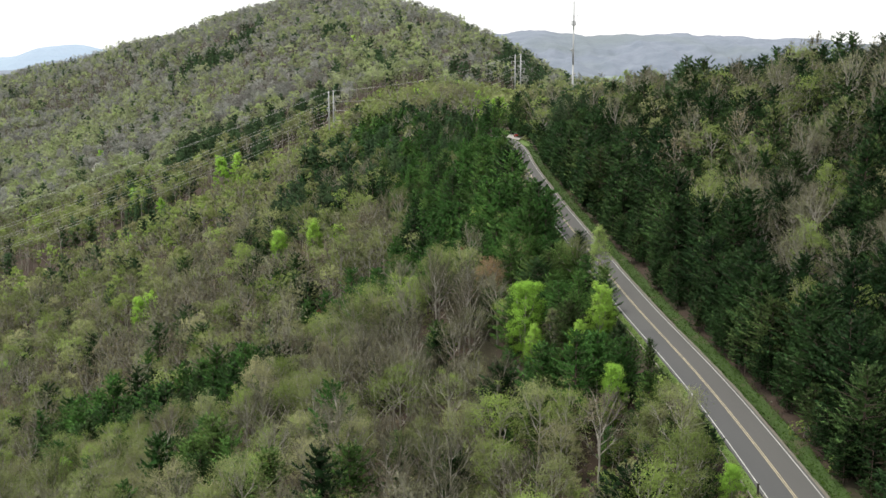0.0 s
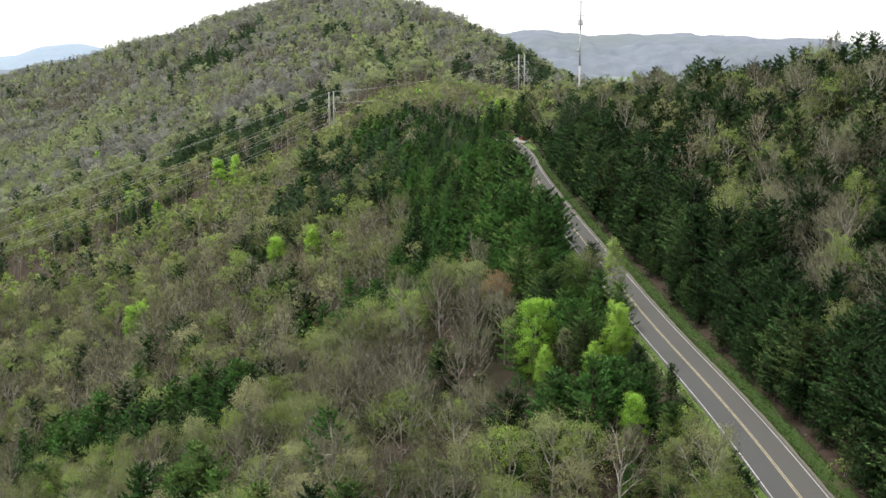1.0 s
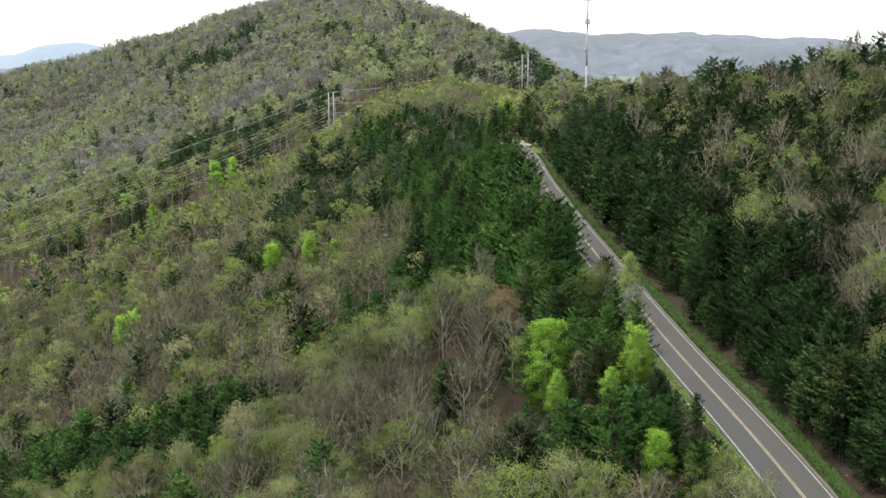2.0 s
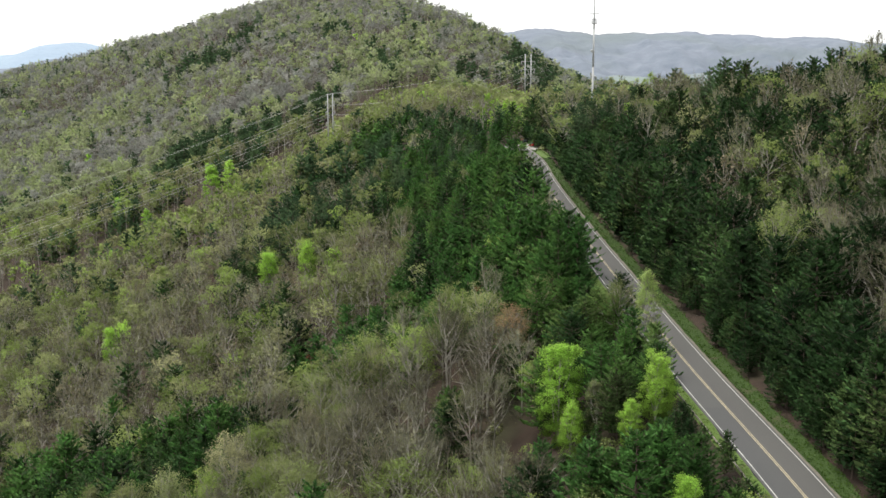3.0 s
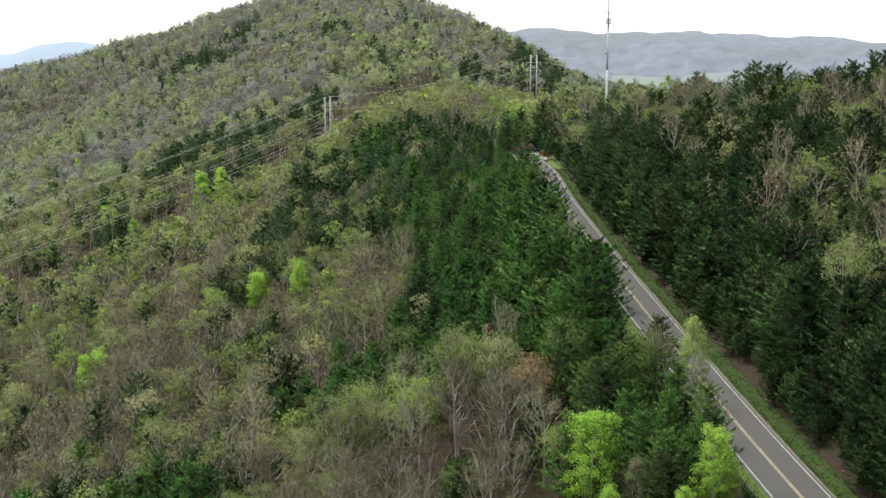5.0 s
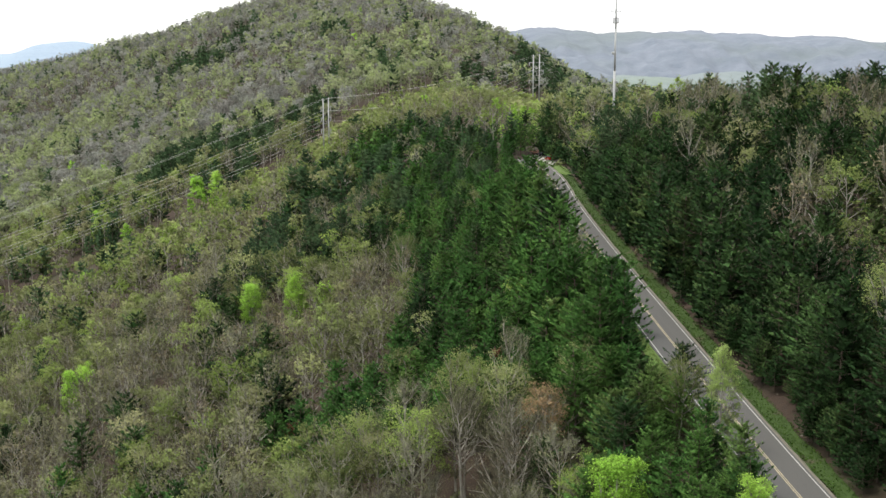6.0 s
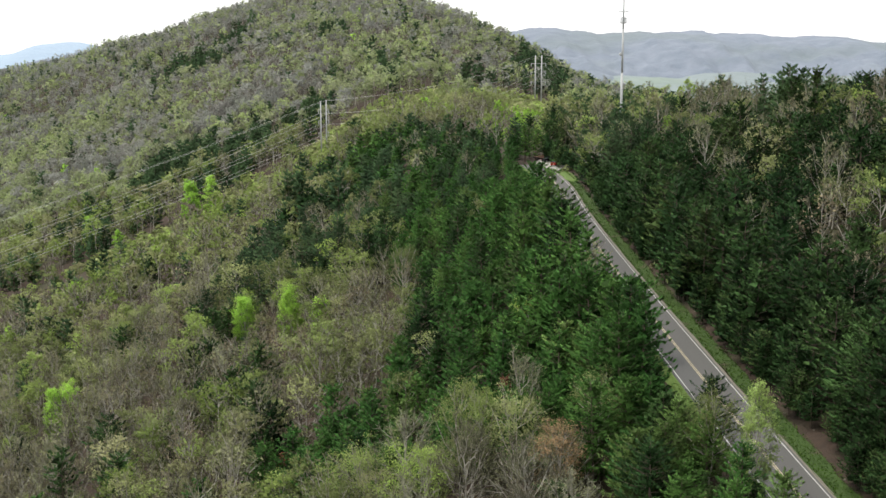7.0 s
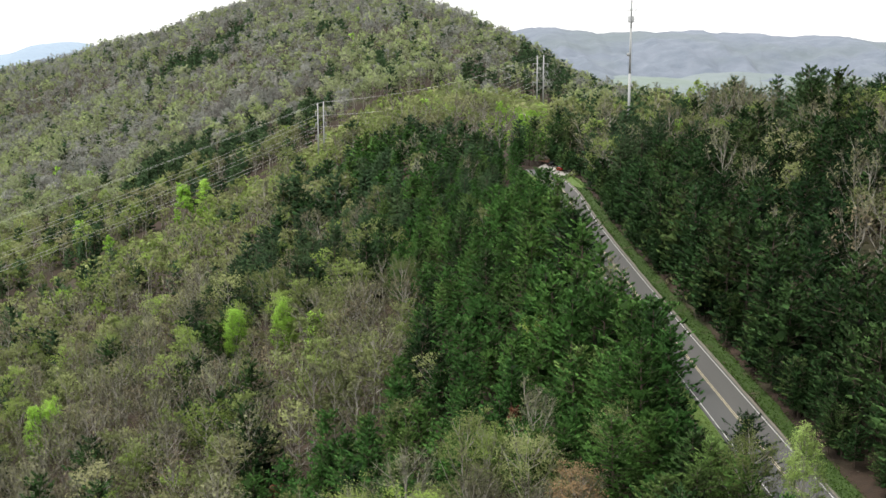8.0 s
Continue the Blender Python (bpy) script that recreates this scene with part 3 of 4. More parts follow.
def shrub(size, detail):
    s = Shape()
    n = (150, 80, 30, 14)[detail]
    d = unit(rng.normal(size=(n, 3)) + [0, 0, 0.35])
    p = d * (size * rng.uniform(0.35, 1.0, n) ** 0.5)[:, None] * [1, 1, 0.75] + [0, 0, size * 0.35]
    p += wave(p[:, 0], p[:, 1], 0.6)[:, None] * 0.18 * size
    st = rng.normal(0, 0.35 * size, (6, 3)) * [1, 1, 0] + [0, 0, size * 0.8]
    s.add(tubes(st * [0.2, 0.2, -0.3], st, 0.03, 0.01, 3), 0)
    s.add(flakes(p, d + rng.normal(0, 0.5, (n, 3)) + [0, 0, 0.4], (0.26, 0.42, 0.75, 1.2)[detail], 1.1), 2, d + [0, 0, 0.5])
    return s.done()


KINDS = {
    "pine_tree": dict(mats=(PINE_BARK, TWIGS, PINE_NEEDLES), category="pine tree", label="dark green pine with layered ragged boughs on the slope", build=lambda d, k: pine(9.3 + 1.2 * (k % 4), 3.9 + 0.4 * (k % 3), d, 0.05 * (k % 2))),
    "bare_hardwood": dict(mats=(BARK, TWIGS, BUDS), category="tree", label="grey-brown hardwood with bare twigs and swelling buds", build=lambda d, k: hardwood(11.4 + 0.9 * (k % 4), 3.6 + 0.4 * (k % 3), d, (0.20, 0.25, 0.25, 0.22)[d], 0.20 + 0.06 * (k % 4))),
    "leafing_hardwood": dict(mats=(BARK, TWIGS, YOUNG_LEAVES), category="tree", label="hardwood just coming into yellow-green leaf", build=lambda d, k: hardwood(11.0 + 0.9 * (k % 4), 3.5 + 0.4 * (k % 3), d, 1.0, 0.20 + 0.06 * (k % 4))),
    "spring_tree": dict(mats=(BARK, TWIGS, LIME_LEAVES), category="tree", label="tree in full bright lime-green spring leaf", build=lambda d, k: hardwood(11 + k % 2, 2.3 + 0.25 * (k % 2), d, (4.0, 2.8, 1.9, 1.6)[d], 0.05 + 0.03 * (k % 3))),
    "shrub": dict(mats=(BARK, TWIGS, YOUNG_LEAVES), category="shrub", label="low yellow-green shrub on cleared ground", build=lambda d, k: shrub(1.3 + 0.3 * (k % 3), d)),
    "young_pine": dict(mats=(PINE_BARK, TWIGS, FRESH_NEEDLES), category="pine tree", label="young fresh green pine in a dense stand beside the road", build=lambda d, k: pine(9.5 + 1.0 * (k % 4), 3.5 + 0.4 * (k % 3), d)),
    # the three ridge kinds have haze painted into their foliage
    "ridge_pine": dict(mats=(PINE_BARK, TWIGS, HAZED_NEEDLES), category="pine tree", label="pine on the far mountainside, its green paled by painted haze", build=lambda d, k: pine(10.5 + 1.0 * (k % 4), 3.4 + 0.3 * (k % 3), d)),
    "ridge_leafing_hardwood": dict(mats=(BARK, HAZED_TWIGS, HAZED_LEAVES), category="tree", label="far hardwood in young leaf, greyed by painted haze", build=lambda d, k: hardwood(11.0 + 0.9 * (k % 4), 3.6 + 0.4 * (k % 3), d, 1.0, 0.20 + 0.05 * (k % 4))),
    "ridge_hardwood": dict(mats=(BARK, HAZED_TWIGS, HAZED_TWIGS), category="tree", label="bare hardwood on the high ridge, greyed by painted haze", build=lambda d, k: hardwood(11.0 + 0.9 * (k % 4), 3.6 + 0.4 * (k % 3), d, 0.85, 0.16 + 0.06 * (k % 4))),
}
VARIANTS = (6, 6, 5, 4)
FORMS = {kind: [[spec["build"](d, k) for k in range(VARIANTS[d])] for d in range(4)] for kind, spec in KINDS.items()}

# woodland plan: the edge of the dense young pine stand west of the road, and patches (x, y, half width, half depth)
STAND = np.array(((-19, 565), (0, 520), (16, 522), (24, 440), (24, 367), (26, 301), (28, 252), (30, 219), (30, 198), (28, 172), (20, 174), (18, 191), (16, 208), (13, 225), (6, 240), (-3, 249),
                  (-12, 245), (-20, 256), (-35, 276), (-37, 293), (-18, 287), (-11, 300), (-9, 325), (-16, 375), (-27, 438), (-40, 504), (-46, 560), (-36, 584)), float)
PINE_PATCHES = ((-66, 254, 26, 17), (-47, 236, 14, 13), (-14, 152, 5, 6), (-38, 178, 8, 7), (-45, 328, 4, 6), (-88, 274, 6, 12), (-225, 1080, 22, 40), (-190, 1050, 20, 40), (-186, 1140, 16, 60), (-87, 956, 9, 26), (-120, 990, 16, 24), (-37, 788, 9, 18),
                (-63, 771, 8, 16), (-140, 690, 20, 40), (-100, 682, 26, 26), (-74, 690, 14, 22), (-96, 606, 16, 14), (63, 967, 22, 60), (16, 820, 12, 46), (-139, 607, 8, 12), (-130, 520, 16, 14), (-57, 430, 8, 24), (90, 368, 18, 22), (80, 388, 9, 12), (45, 470, 12, 16))
BARE_PATCHES = ((70, 413, 9, 30), (63, 302, 6, 9), (85, 319, 6, 28), (60, 195, 6, 14), (-5, 215, 18, 22), (-79, 341, 21, 40), (-17, 349, 7, 30), (-45, 617, 24, 16), (-204, 771, 27, 50), (-120, 800, 30, 50))
LEAF_PATCHES = ((-171, 628, 41, 70), (-193, 590, 15, 44), (-35, 829, 34, 90), (-11, 717, 19, 80), (-280, 920, 50, 60), (-200, 700, 40, 60), (38, 531, 10, 60), (19, 560, 8, 60), (-59, 387, 8, 20), (-44, 720, 22, 30))
GLADES = ((23, 560, 12, 85), (34, 690, 16, 90), (50, 800, 18, 70), (-55, 585, 9, 24))
LINE = ((-307, 433), (-56.7, 608), (54, 854), (120, 1120))         # power line, from post to post


def inside(patches, x, y, grow=1.0):
    r = np.full(x.shape, 9.0)
    for cx, cy, a, b in patches:
        r = np.minimum(r, np.hypot((x - cx) / a, (y - cy) / b))
    return r < grow


def in_stand(x, y):
    """Whether a place lies inside the young pine stand."""
    odd = np.zeros(x.shape, bool)
    for (ax, ay), (bx, by) in zip(STAND, np.roll(STAND, -1, 0)):
        odd ^= ((ay > y) != (by > y)) & (x < ax + (bx - ax) * (y - ay) / (by - ay + 1e-9))
    return odd


def off_line(x, y):
    best = np.full(x.shape, 1e9)
    for (ax, ay), (bx, by) in zip(LINE, LINE[1:]):
        t = np.clip(((x - ax) * (bx - ax) + (y - ay) * (by - ay)) / ((bx - ax) ** 2 + (by - ay) ** 2), 0, 1)
        best = np.minimum(best, np.hypot(x - ax - t * (bx - ax), y - ay - t * (by - ay)))
    return best


def seed_points(y0, y1, step):
    """Jittered grid of tree places over the hills that the walk looks on."""
    ys = np.arange(y0, y1, step)
    xs = np.arange(-760, 330, step)
    X, Y = np.meshgrid(xs, ys)
    X = X + (np.arange(len(ys)) % 2)[:, None] * step / 2 + rng.uniform(-0.38, 0.38, X.shape) * step
    Y = Y + rng.uniform(-0.38, 0.38, X.shape) * step
    x, y = X.ravel(), Y.ravel()
    z = ground_z(x, y)
    keep = (np.abs(x) < 0.385 * y + 22) & (y * 0.425 > 44 - z)
    rx, _ = road_at(y)
    d = x - rx
    keep &= ~((d > np.where(y < 184, -8.6, -6.0)) & (d < 8.2) & (y < 446))
    keep &= ~(np.hypot(x - PAD[0], (y - PAD[1]) * 0.8) < 10.5)
    keep &= ~((y > 1100) & (x > 120)) & ~((y > 430) & (x > 95 + np.maximum(y - 560, 0) * 0.17)) & (y < 1490) & ~((y > 1400) & (x > -120))
    keep &= ~((d > -8.2) & (d < 0) & (y > 398) & (y < 447))
    return x[keep], y[keep], z[keep], d[keep]


places = []
BANDS = ((100, 262, 5.0, 5.7), (262, 440, 5.2, 5.9), (440, 800, 6.6, 7.0), (800, 1640, 8.2, 6.7))
for ring, (y0, y1, pine_step, wood_step) in enumerate(BANDS):
    for conifer, step in ((True, pine_step), (False, wood_step)):
        x, y, z, d = seed_points(y0, y1, step)
        n = len(x)
        clump = wave(x, y, 9, 2) + 0.5 * wave(x, y, 21, 4)
        east = (d > 0) & (y < 520)
        stand = in_stand(x, y)
        bare, leaf, glade = inside(BARE_PATCHES, x, y), inside(LEAF_PATCHES, x, y), inside(GLADES, x, y)
        # share of pines
        p_pine = 0.07 + 0.20 * (wave(x, y, 33, 4) > 0.5)
        p_pine = np.where(y > 620, 0.08 + 0.22 * (wave(x, y, 47, 4) > 0.55), p_pine)
        p_pine = np.where(~stand & (d < 0) & (x > -62) & (y > 375) & (y < 590), 0.34 + 0.3 * (clump > 0), p_pine)
        p_pine = np.where(east, np.where(d < 21, 0.92, np.where(clump > 0.05, 0.80, 0.30)), p_pine)
        p_pine = np.where(east & (y > 395), np.where(clump > 0.1, 0.66, 0.16), p_pine)
        p_pine = np.where((x > 33) & (y > 462), 0.28, p_pine)
        p_pine = np.where(bare, 0.05, p_pine)
        p_pine = np.where(inside(PINE_PATCHES, x, y), 0.92, p_pine)
        p_pine = np.where(stand, np.where(y > 400, 0.84, 0.95), p_pine)
        verge_pines = (d < 0) & (d > np.where((y > 158) & (y < 206), -28, -19)) & (y > 150) & (y < 226)
        p_pine = np.where(verge_pines, 0.95, p_pine)
        by_pad = (d < 0) & (d > -30) & (y > 385) & (y < 455)
        p_pine = np.where(by_pad, 0.97, p_pine)
        p_pine = np.where(glade, 0.04, p_pine)
        # share of trees in young leaf among the hardwoods
        p_leaf = np.clip(0.58 + 0.45 * wave(x, y, 19, 6), 0.08, 0.94)
        p_leaf = np.where(east, 0.30, p_leaf)
        p_leaf = np.where(leaf, 0.93, p_leaf)
        p_leaf = np.where(bare, 0.10, p_leaf)
        p_leaf = np.where((y > 850) & ~leaf, p_leaf * np.where(y > 1020, 0.7, 0.9), p_leaf)
        p_leaf = np.where((x > 33) & (y > 462), 0.72, np.where(glade, 0.9, p_leaf))
        is_pine = rng.random(n) < p_pine
        kind = np.where(is_pine, np.where((stand | verge_pines) & (rng.random(n) < np.where(y > 400, 0.45, 0.88)), 5, 0), np.where(rng.random(n) < p_leaf, 2, 1))
        kind = np.where(is_pine & (x < 0) & (y < 300) & (rng.random(n) < 0.6), 5, kind)
        # from here most pines take the needles with haze in their colour
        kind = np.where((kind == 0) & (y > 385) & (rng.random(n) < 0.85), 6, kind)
        lime = (rng.random(n) < np.where(glade, 0.55, np.where(y < 300, 0.002, 0.007))) & (~is_pine | glade)
        kind = np.where(lime, 3, kind)
        size = np.where(is_pine, rng.uniform(0.75, 1.15, n) * np.where(stand, 0.95, 1.20), rng.uniform(0.74, 1.30, n))
        size = np.where(stand & is_pine & (d > -19) & (y > 226) & (y < 392), size * np.where((y > 236) & (y < 335), 1.32, 1.12), size)
        size = np.where(is_pine & (d < 0) & (d > -9.5) & (y > 184), np.minimum(size, np.where(y < 235, 0.80, np.where(y < 385, 1.14, 0.75))), size)
        size = np.where(east & (y > 360) & (y < 425), size * np.where(np.hypot((x - 80) / 9, (y - 388) / 13) < 1, 1.25, 0.84), size)
        size = np.where(glade, size * 0.36, size)
        edge = (d < 0) & (d > -15) & (y < 184)
        size = np.where(edge, size * (0.5 + 0.4 * smooth(6, 15, -d)), size)
        size = np.where(by_pad, np.minimum(size, rng.uniform(0.42, 0.54, n) + 0.32 * smooth(9, 20, -d)), size)
        size = np.where((x > 34) & (x < 75) & (y > 440) & (y < 520), size * 0.72, size)
        # far trees change to the kinds that carry haze in their colour
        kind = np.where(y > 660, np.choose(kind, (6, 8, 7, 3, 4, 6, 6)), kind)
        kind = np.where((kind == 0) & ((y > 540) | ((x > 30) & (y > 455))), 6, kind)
        clear = (off_line(x, y) < np.where(y > 640, 22, 19)) & (y < 870)
        low_tree = rng.random(n) < 0.45
        kind = np.where(clear, np.where(low_tree, 2, 4), kind)
        size = np.where(clear, np.where(low_tree, rng.uniform(0.32, 0.55, n), rng.uniform(0.7, 1.3, n) * (1.0, 1.0, 1.5, 2.0)[ring]), size) * (1.0, 1.0, 1.02, 0.95)[ring]
        own = (is_pine == conifer) & (conifer | clear | (rng.random(n) < 0.95))
        places.append(np.stack([x, y, z, size, kind, np.full(n, ring), rng.random(n), rng.uniform(0, 2 * np.pi, n)], 1)[own])
places = np.concatenate(places)
simple = (places[:, 5] == 0) & (places[:, 1] > np.where(places[:, 4] == 0, 230, 248))
places[simple, 5] = 1

# young pines and bushes that close the wood's edge along the road
n = 520
y = rng.uniform(98, 462, n)
right = rng.random(n) < 0.62
y = np.where(right, y, 98 + (y - 98) * 0.80)
d = np.where(right, rng.uniform(6.6, 9.6, n), -rng.uniform(7.0, 9.5, n))
keep = right | (y > 184)
y, d, right = y[keep], d[keep], right[keep]
x = road_at(y)[0] + d
brush = 90
y = np.concatenate([y, rng.uniform(112, 205, brush)])
d = np.concatenate([d, -rng.uniform(6.2, 13.5, brush)])
x = road_at(y)[0] + d
n = len(y)
edge_kind = np.where(rng.random(n) < 0.94, 0, 4)
places = np.concatenate([places, np.stack([x, y, ground_z(x, y), np.where(edge_kind == 0, rng.uniform(0.36, 0.72, n) * np.where(d < 0, 0.65, 1), rng.uniform(0.7, 1.2, n)), edge_kind, np.where(y < 262, 1, 2), rng.random(n), rng.uniform(0, 6.28, n)], 1)])

# low brush under the bare trees
n = 420
y = rng.uniform(112, 300, n)
x = rng.uniform(-75, 26, n)
ok = (np.abs(x) < 0.385 * y + 10) & (x < road_at(y)[0] - 9) & ~inside(PINE_PATCHES, x, y)
x, y = x[ok], y[ok]
n = len(x)
places = np.concatenate([places, np.stack([x, y, ground_z(x, y), rng.uniform(0.5, 1.2, n), np.full(n, 4), np.full(n, 1), rng.random(n), rng.uniform(0, 6.28, n)], 1)])

# shrubs on the cleared strip under the wires
n = 1000
t = rng.uniform(0, 1, n)
x = np.where(t < 0.4, -130 + 73 * t / 0.4, -57 + 111 * (t - 0.4) / 0.6) + rng.normal(0, 11, n)
y = np.where(t < 0.4, 557 + 51 * t / 0.4, 608 + 246 * (t - 0.4) / 0.6) + rng.normal(0, 8, n)
places = np.concatenate([places, np.stack([x, y, ground_z(x, y), rng.uniform(1.2, 2.6, n), np.full(n, 4), np.full(n, 2), rng.random(n), rng.uniform(0, 6.28, n)], 1)])

# small pines round the lime-green trees and beside the pull-off
n = 70
x, y = rng.uniform(8, 26, n), rng.uniform(160, 196, n)
y = np.concatenate([y, rng.uniform(390, 462, 150)])
x = np.concatenate([x, road_at(y[n:])[0] - rng.uniform(7.5, 30, 150)])
ok = (x < road_at(y)[0] - 7) & (np.hypot(x - PAD[0], (y - PAD[1]) * 0.8) > 10)
x, y = x[ok], y[ok]
n = len(x)
places = np.concatenate([places, np.stack([x, y, ground_z(x, y), rng.uniform(0.28, 0.55, n), np.full(n, 5), np.where(y < 262, 1, 2), rng.random(n), rng.uniform(0, 6.28, n)], 1)])

# thicket between the bare trees and the verge
n = 110
x, y = rng.uniform(12, 31, n), rng.uniform(122, 160, n)
places = np.concatenate([places, np.stack([x, y, ground_z(x, y), rng.uniform(0.30, 0.58, n), rng.choice((2, 2, 4, 5), n), np.ones(n), rng.random(n), rng.uniform(0, 6.28, n)], 1)])

# trees that stand out: kind, x, y, height over the usual
LONE = (("spring_tree", -52.5, 378, 1.35), ("spring_tree", -39.6, 366, 1.25), ("spring_tree", -95, 364, 1.3), ("spring_tree", -92.0, 366, 1.15), ("spring_tree", -107, 574, 1.85), ("spring_tree", -101, 579, 1.5), ("spring_tree", 14, 198, 1.42), ("spring_tree", 14.9, 190, 0.72), ("spring_tree", 25.4, 188, 0.88), ("spring_tree", 26.6, 190.5, 0.80), ("spring_tree", 22.0, 184.5, 0.6),
        ("spring_tree", 23.5, 156, 0.85), ("bare_hardwood", 19.5, 141, 1.05), ("spring_tree", -77, 231, 0.75), ("spring_tree", -134, 352, 0.9), ("spring_tree", -158, 602, 1.3), ("spring_tree", 24, 562, 0.9), ("spring_tree", 30, 600, 0.9), ("spring_tree", 19, 622, 1.0), ("spring_tree", 45, 705, 0.9), ("spring_tree", -136, 566, 1.0), ("leafing_hardwood", -94, 289, 1.0), ("spring_tree", 31.4, 121.7, 0.62), ("leafing_hardwood", -13, 348, 1.2),
        ("pine_tree", 22, 467, 1.05), ("pine_tree", 27.5, 470, 1.15), ("pine_tree", 33, 468, 1.1), ("pine_tree", 38.5, 464, 1.2), ("pine_tree", 17.5, 462, 1.0), ("pine_tree", 30, 475, 1.2), ("young_pine", 20, 457, 0.9), ("young_pine", 23.5, 461, 0.9), ("young_pine", 16.5, 452, 0.9), ("young_pine", 14.5, 445, 0.8), ("young_pine", 14.0, 436, 0.7))
NAMES = list(KINDS)
lx, ly = np.array([a[1] for a in LONE], float), np.array([a[2] for a in LONE], float)
gap = np.min(np.hypot(places[:, 0, None] - lx, places[:, 1, None] - ly), 1)
shade = np.any((np.abs(places[:, 0, None] - lx) < 4.4) & (places[:, 1, None] < ly) & (places[:, 1, None] > ly - 19) & (ly < 430), 1) & (places[:, 3] > 0.45)
places[shade, 3] = np.minimum(places[shade, 3], 0.42)          # nothing tall stands close before them
places = places[gap > 3.4]
lone = np.array([[x, y, float(ground_z(x, y)), s, NAMES.index(k), 0 if y < 400 else 1 if y < 580 else 2, 0.13 * i % 1, 1.7 * i] for i, (k, x, y, s) in enumerate(LONE)])
places = np.concatenate([lone, places])

# the same woods go on behind the start and beyond the sides
gx2, gy2 = np.meshgrid(np.arange(-140, 165, 8.6), np.arange(-105, 160, 8.6))
x = (gx2 + rng.uniform(-3.4, 3.4, gx2.shape)).ravel()
y = (gy2 + rng.uniform(-2.8, 2.8, gx2.shape)).ravel()
z = ground_z(x, y)
seen = (np.abs(x) < 0.385 * y + 24) & (y * 0.425 > 42 - z) & (y > 98)
d = x - road_at(y)[0]
ok = ~seen & (np.abs(d) > 10)
x, y, z, d = x[ok], y[ok], z[ok], d[ok]
n = len(x)
is_pine = rng.random(n) < np.where(d > 0, 0.8, 0.2)
kind = np.where(is_pine, 0, np.where(rng.random(n) < 0.6, 2, 1))
below = (np.abs(x) < 0.42 * y + 14) & (y * 0.404 > 41 - z)          # low growth on the ground just passed over
rim = np.stack([x, y, z, np.where(below, rng.uniform(0.28, 0.42, n), rng.uniform(1.0, 1.45, n)), kind, np.full(n, 2), rng.random(n), rng.uniform(0, 6.28, n)], 1)

# the nearest of each kind stand singly, the rest are woods
SINGLE = {0: 300, 1: 240, 2: 240, 3: 60, 4: 60, 5: 300, 6: 0, 7: 0, 8: 0}
order = np.argsort(places[:, 1], kind="stable")
places = np.concatenate([places[order], rim])
for k, name in enumerate(NAMES):
    spec = KINDS[name]
    rows = places[places[:, 4] == k]
    single, rest = rows[:SINGLE[k]], rows[SINGLE[k]:]
    made = {}
    for x, y, z, size, _, ring, tint, turn in single:
        d = int(ring)
        v = int(tint * 977) % VARIANTS[d]
        m = Matrix.LocRotScale((x, y, z), Euler((0, 0, turn)), (size, size, size))
        if (d, v) not in made:
            V, T, M, N = FORMS[name][d][v]
            root = new(name)
            root.empty_display_size = 0.5
            for label, own in (("trunk", M == 0), ("crown", M != 0)):
                used, back = np.unique(T[own], return_inverse=True)
                me = mesh_of(f"{name}_{label}", V[used], back.reshape(-1, 3), spec["mats"], M[own], np.zeros(len(used)), facing=N[used])
                child = new(label, me)
                child.parent = root
            tagged(root, spec["label"], spec["category"], f"{name}s on the slopes")
            root.matrix_basis = m
            made[d, v] = root
        else:
            root = copy_thing(made[d, v], pose(0, 0, 0))
            root.matrix_basis = m
    Vs, Ns, Ts, Ms, tints, count = [], [], [], [], [], 0
    for d in range(4):
        for v in range(VARIANTS[d]):
            own = rest[(rest[:, 5] == d) & ((rest[:, 6] * 977).astype(int) % VARIANTS[d] == v)]
            if not len(own):
                continue
            V, T, M, N = FORMS[name][d][v]
            c, s_ = np.cos(own[:, 7])[:, None], np.sin(own[:, 7])[:, None]
            sz = own[:, 3, None]
            P = np.stack([(V[None, :, 0] * c - V[None, :, 1] * s_) * sz + own[:, 0, None], (V[None, :, 0] * s_ + V[None, :, 1] * c) * sz + own[:, 1, None], V[None, :, 2] * sz + own[:, 2, None]], -1)
            Ns.append(np.stack([N[None, :, 0] * c - N[None, :, 1] * s_, N[None, :, 0] * s_ + N[None, :, 1] * c, N[None, :, 2] + 0 * c], -1).reshape(-1, 3))
            Vs.append(P.reshape(-1, 3))
            Ts.append((T[None] + (np.arange(len(own)) * len(V))[:, None, None] + count).reshape(-1, 3))
            Ms.append(np.tile(M, len(own)))
            tints.append(np.repeat(own[:, 6], len(V)))
            count += len(own) * len(V)
    if Vs:
        me = mesh_of(f"{name}_woods", np.concatenate(Vs), np.concatenate(Ts), spec["mats"], np.concatenate(Ms), np.concatenate(tints), facing=np.concatenate(Ns))
        tagged(new(f"{name}_woods", me), f"{spec['label']}, crowded into woods", "woods", kind="stuff")


# single trees of an odd colour
def odd_tree(name, form, mats, x, y, size, label, sink=0.0):
    V, T, M, N = form
    root = tagged(new(name), label, "tree")
    for piece, own in (("trunk", M == 0), ("crown", M != 0)):
        used, back = np.unique(T[own], return_inverse=True)
        child = new(piece, mesh_of(f"{name}_{piece}", V[used], back.reshape(-1, 3), mats, M[own], np.zeros(len(used)), facing=N[used]))
        child.parent = root
    root.matrix_basis = Matrix.LocRotScale((x, y, float(ground_z(x, y)) - sink), Euler((0, 0, x)), (size, size, size))


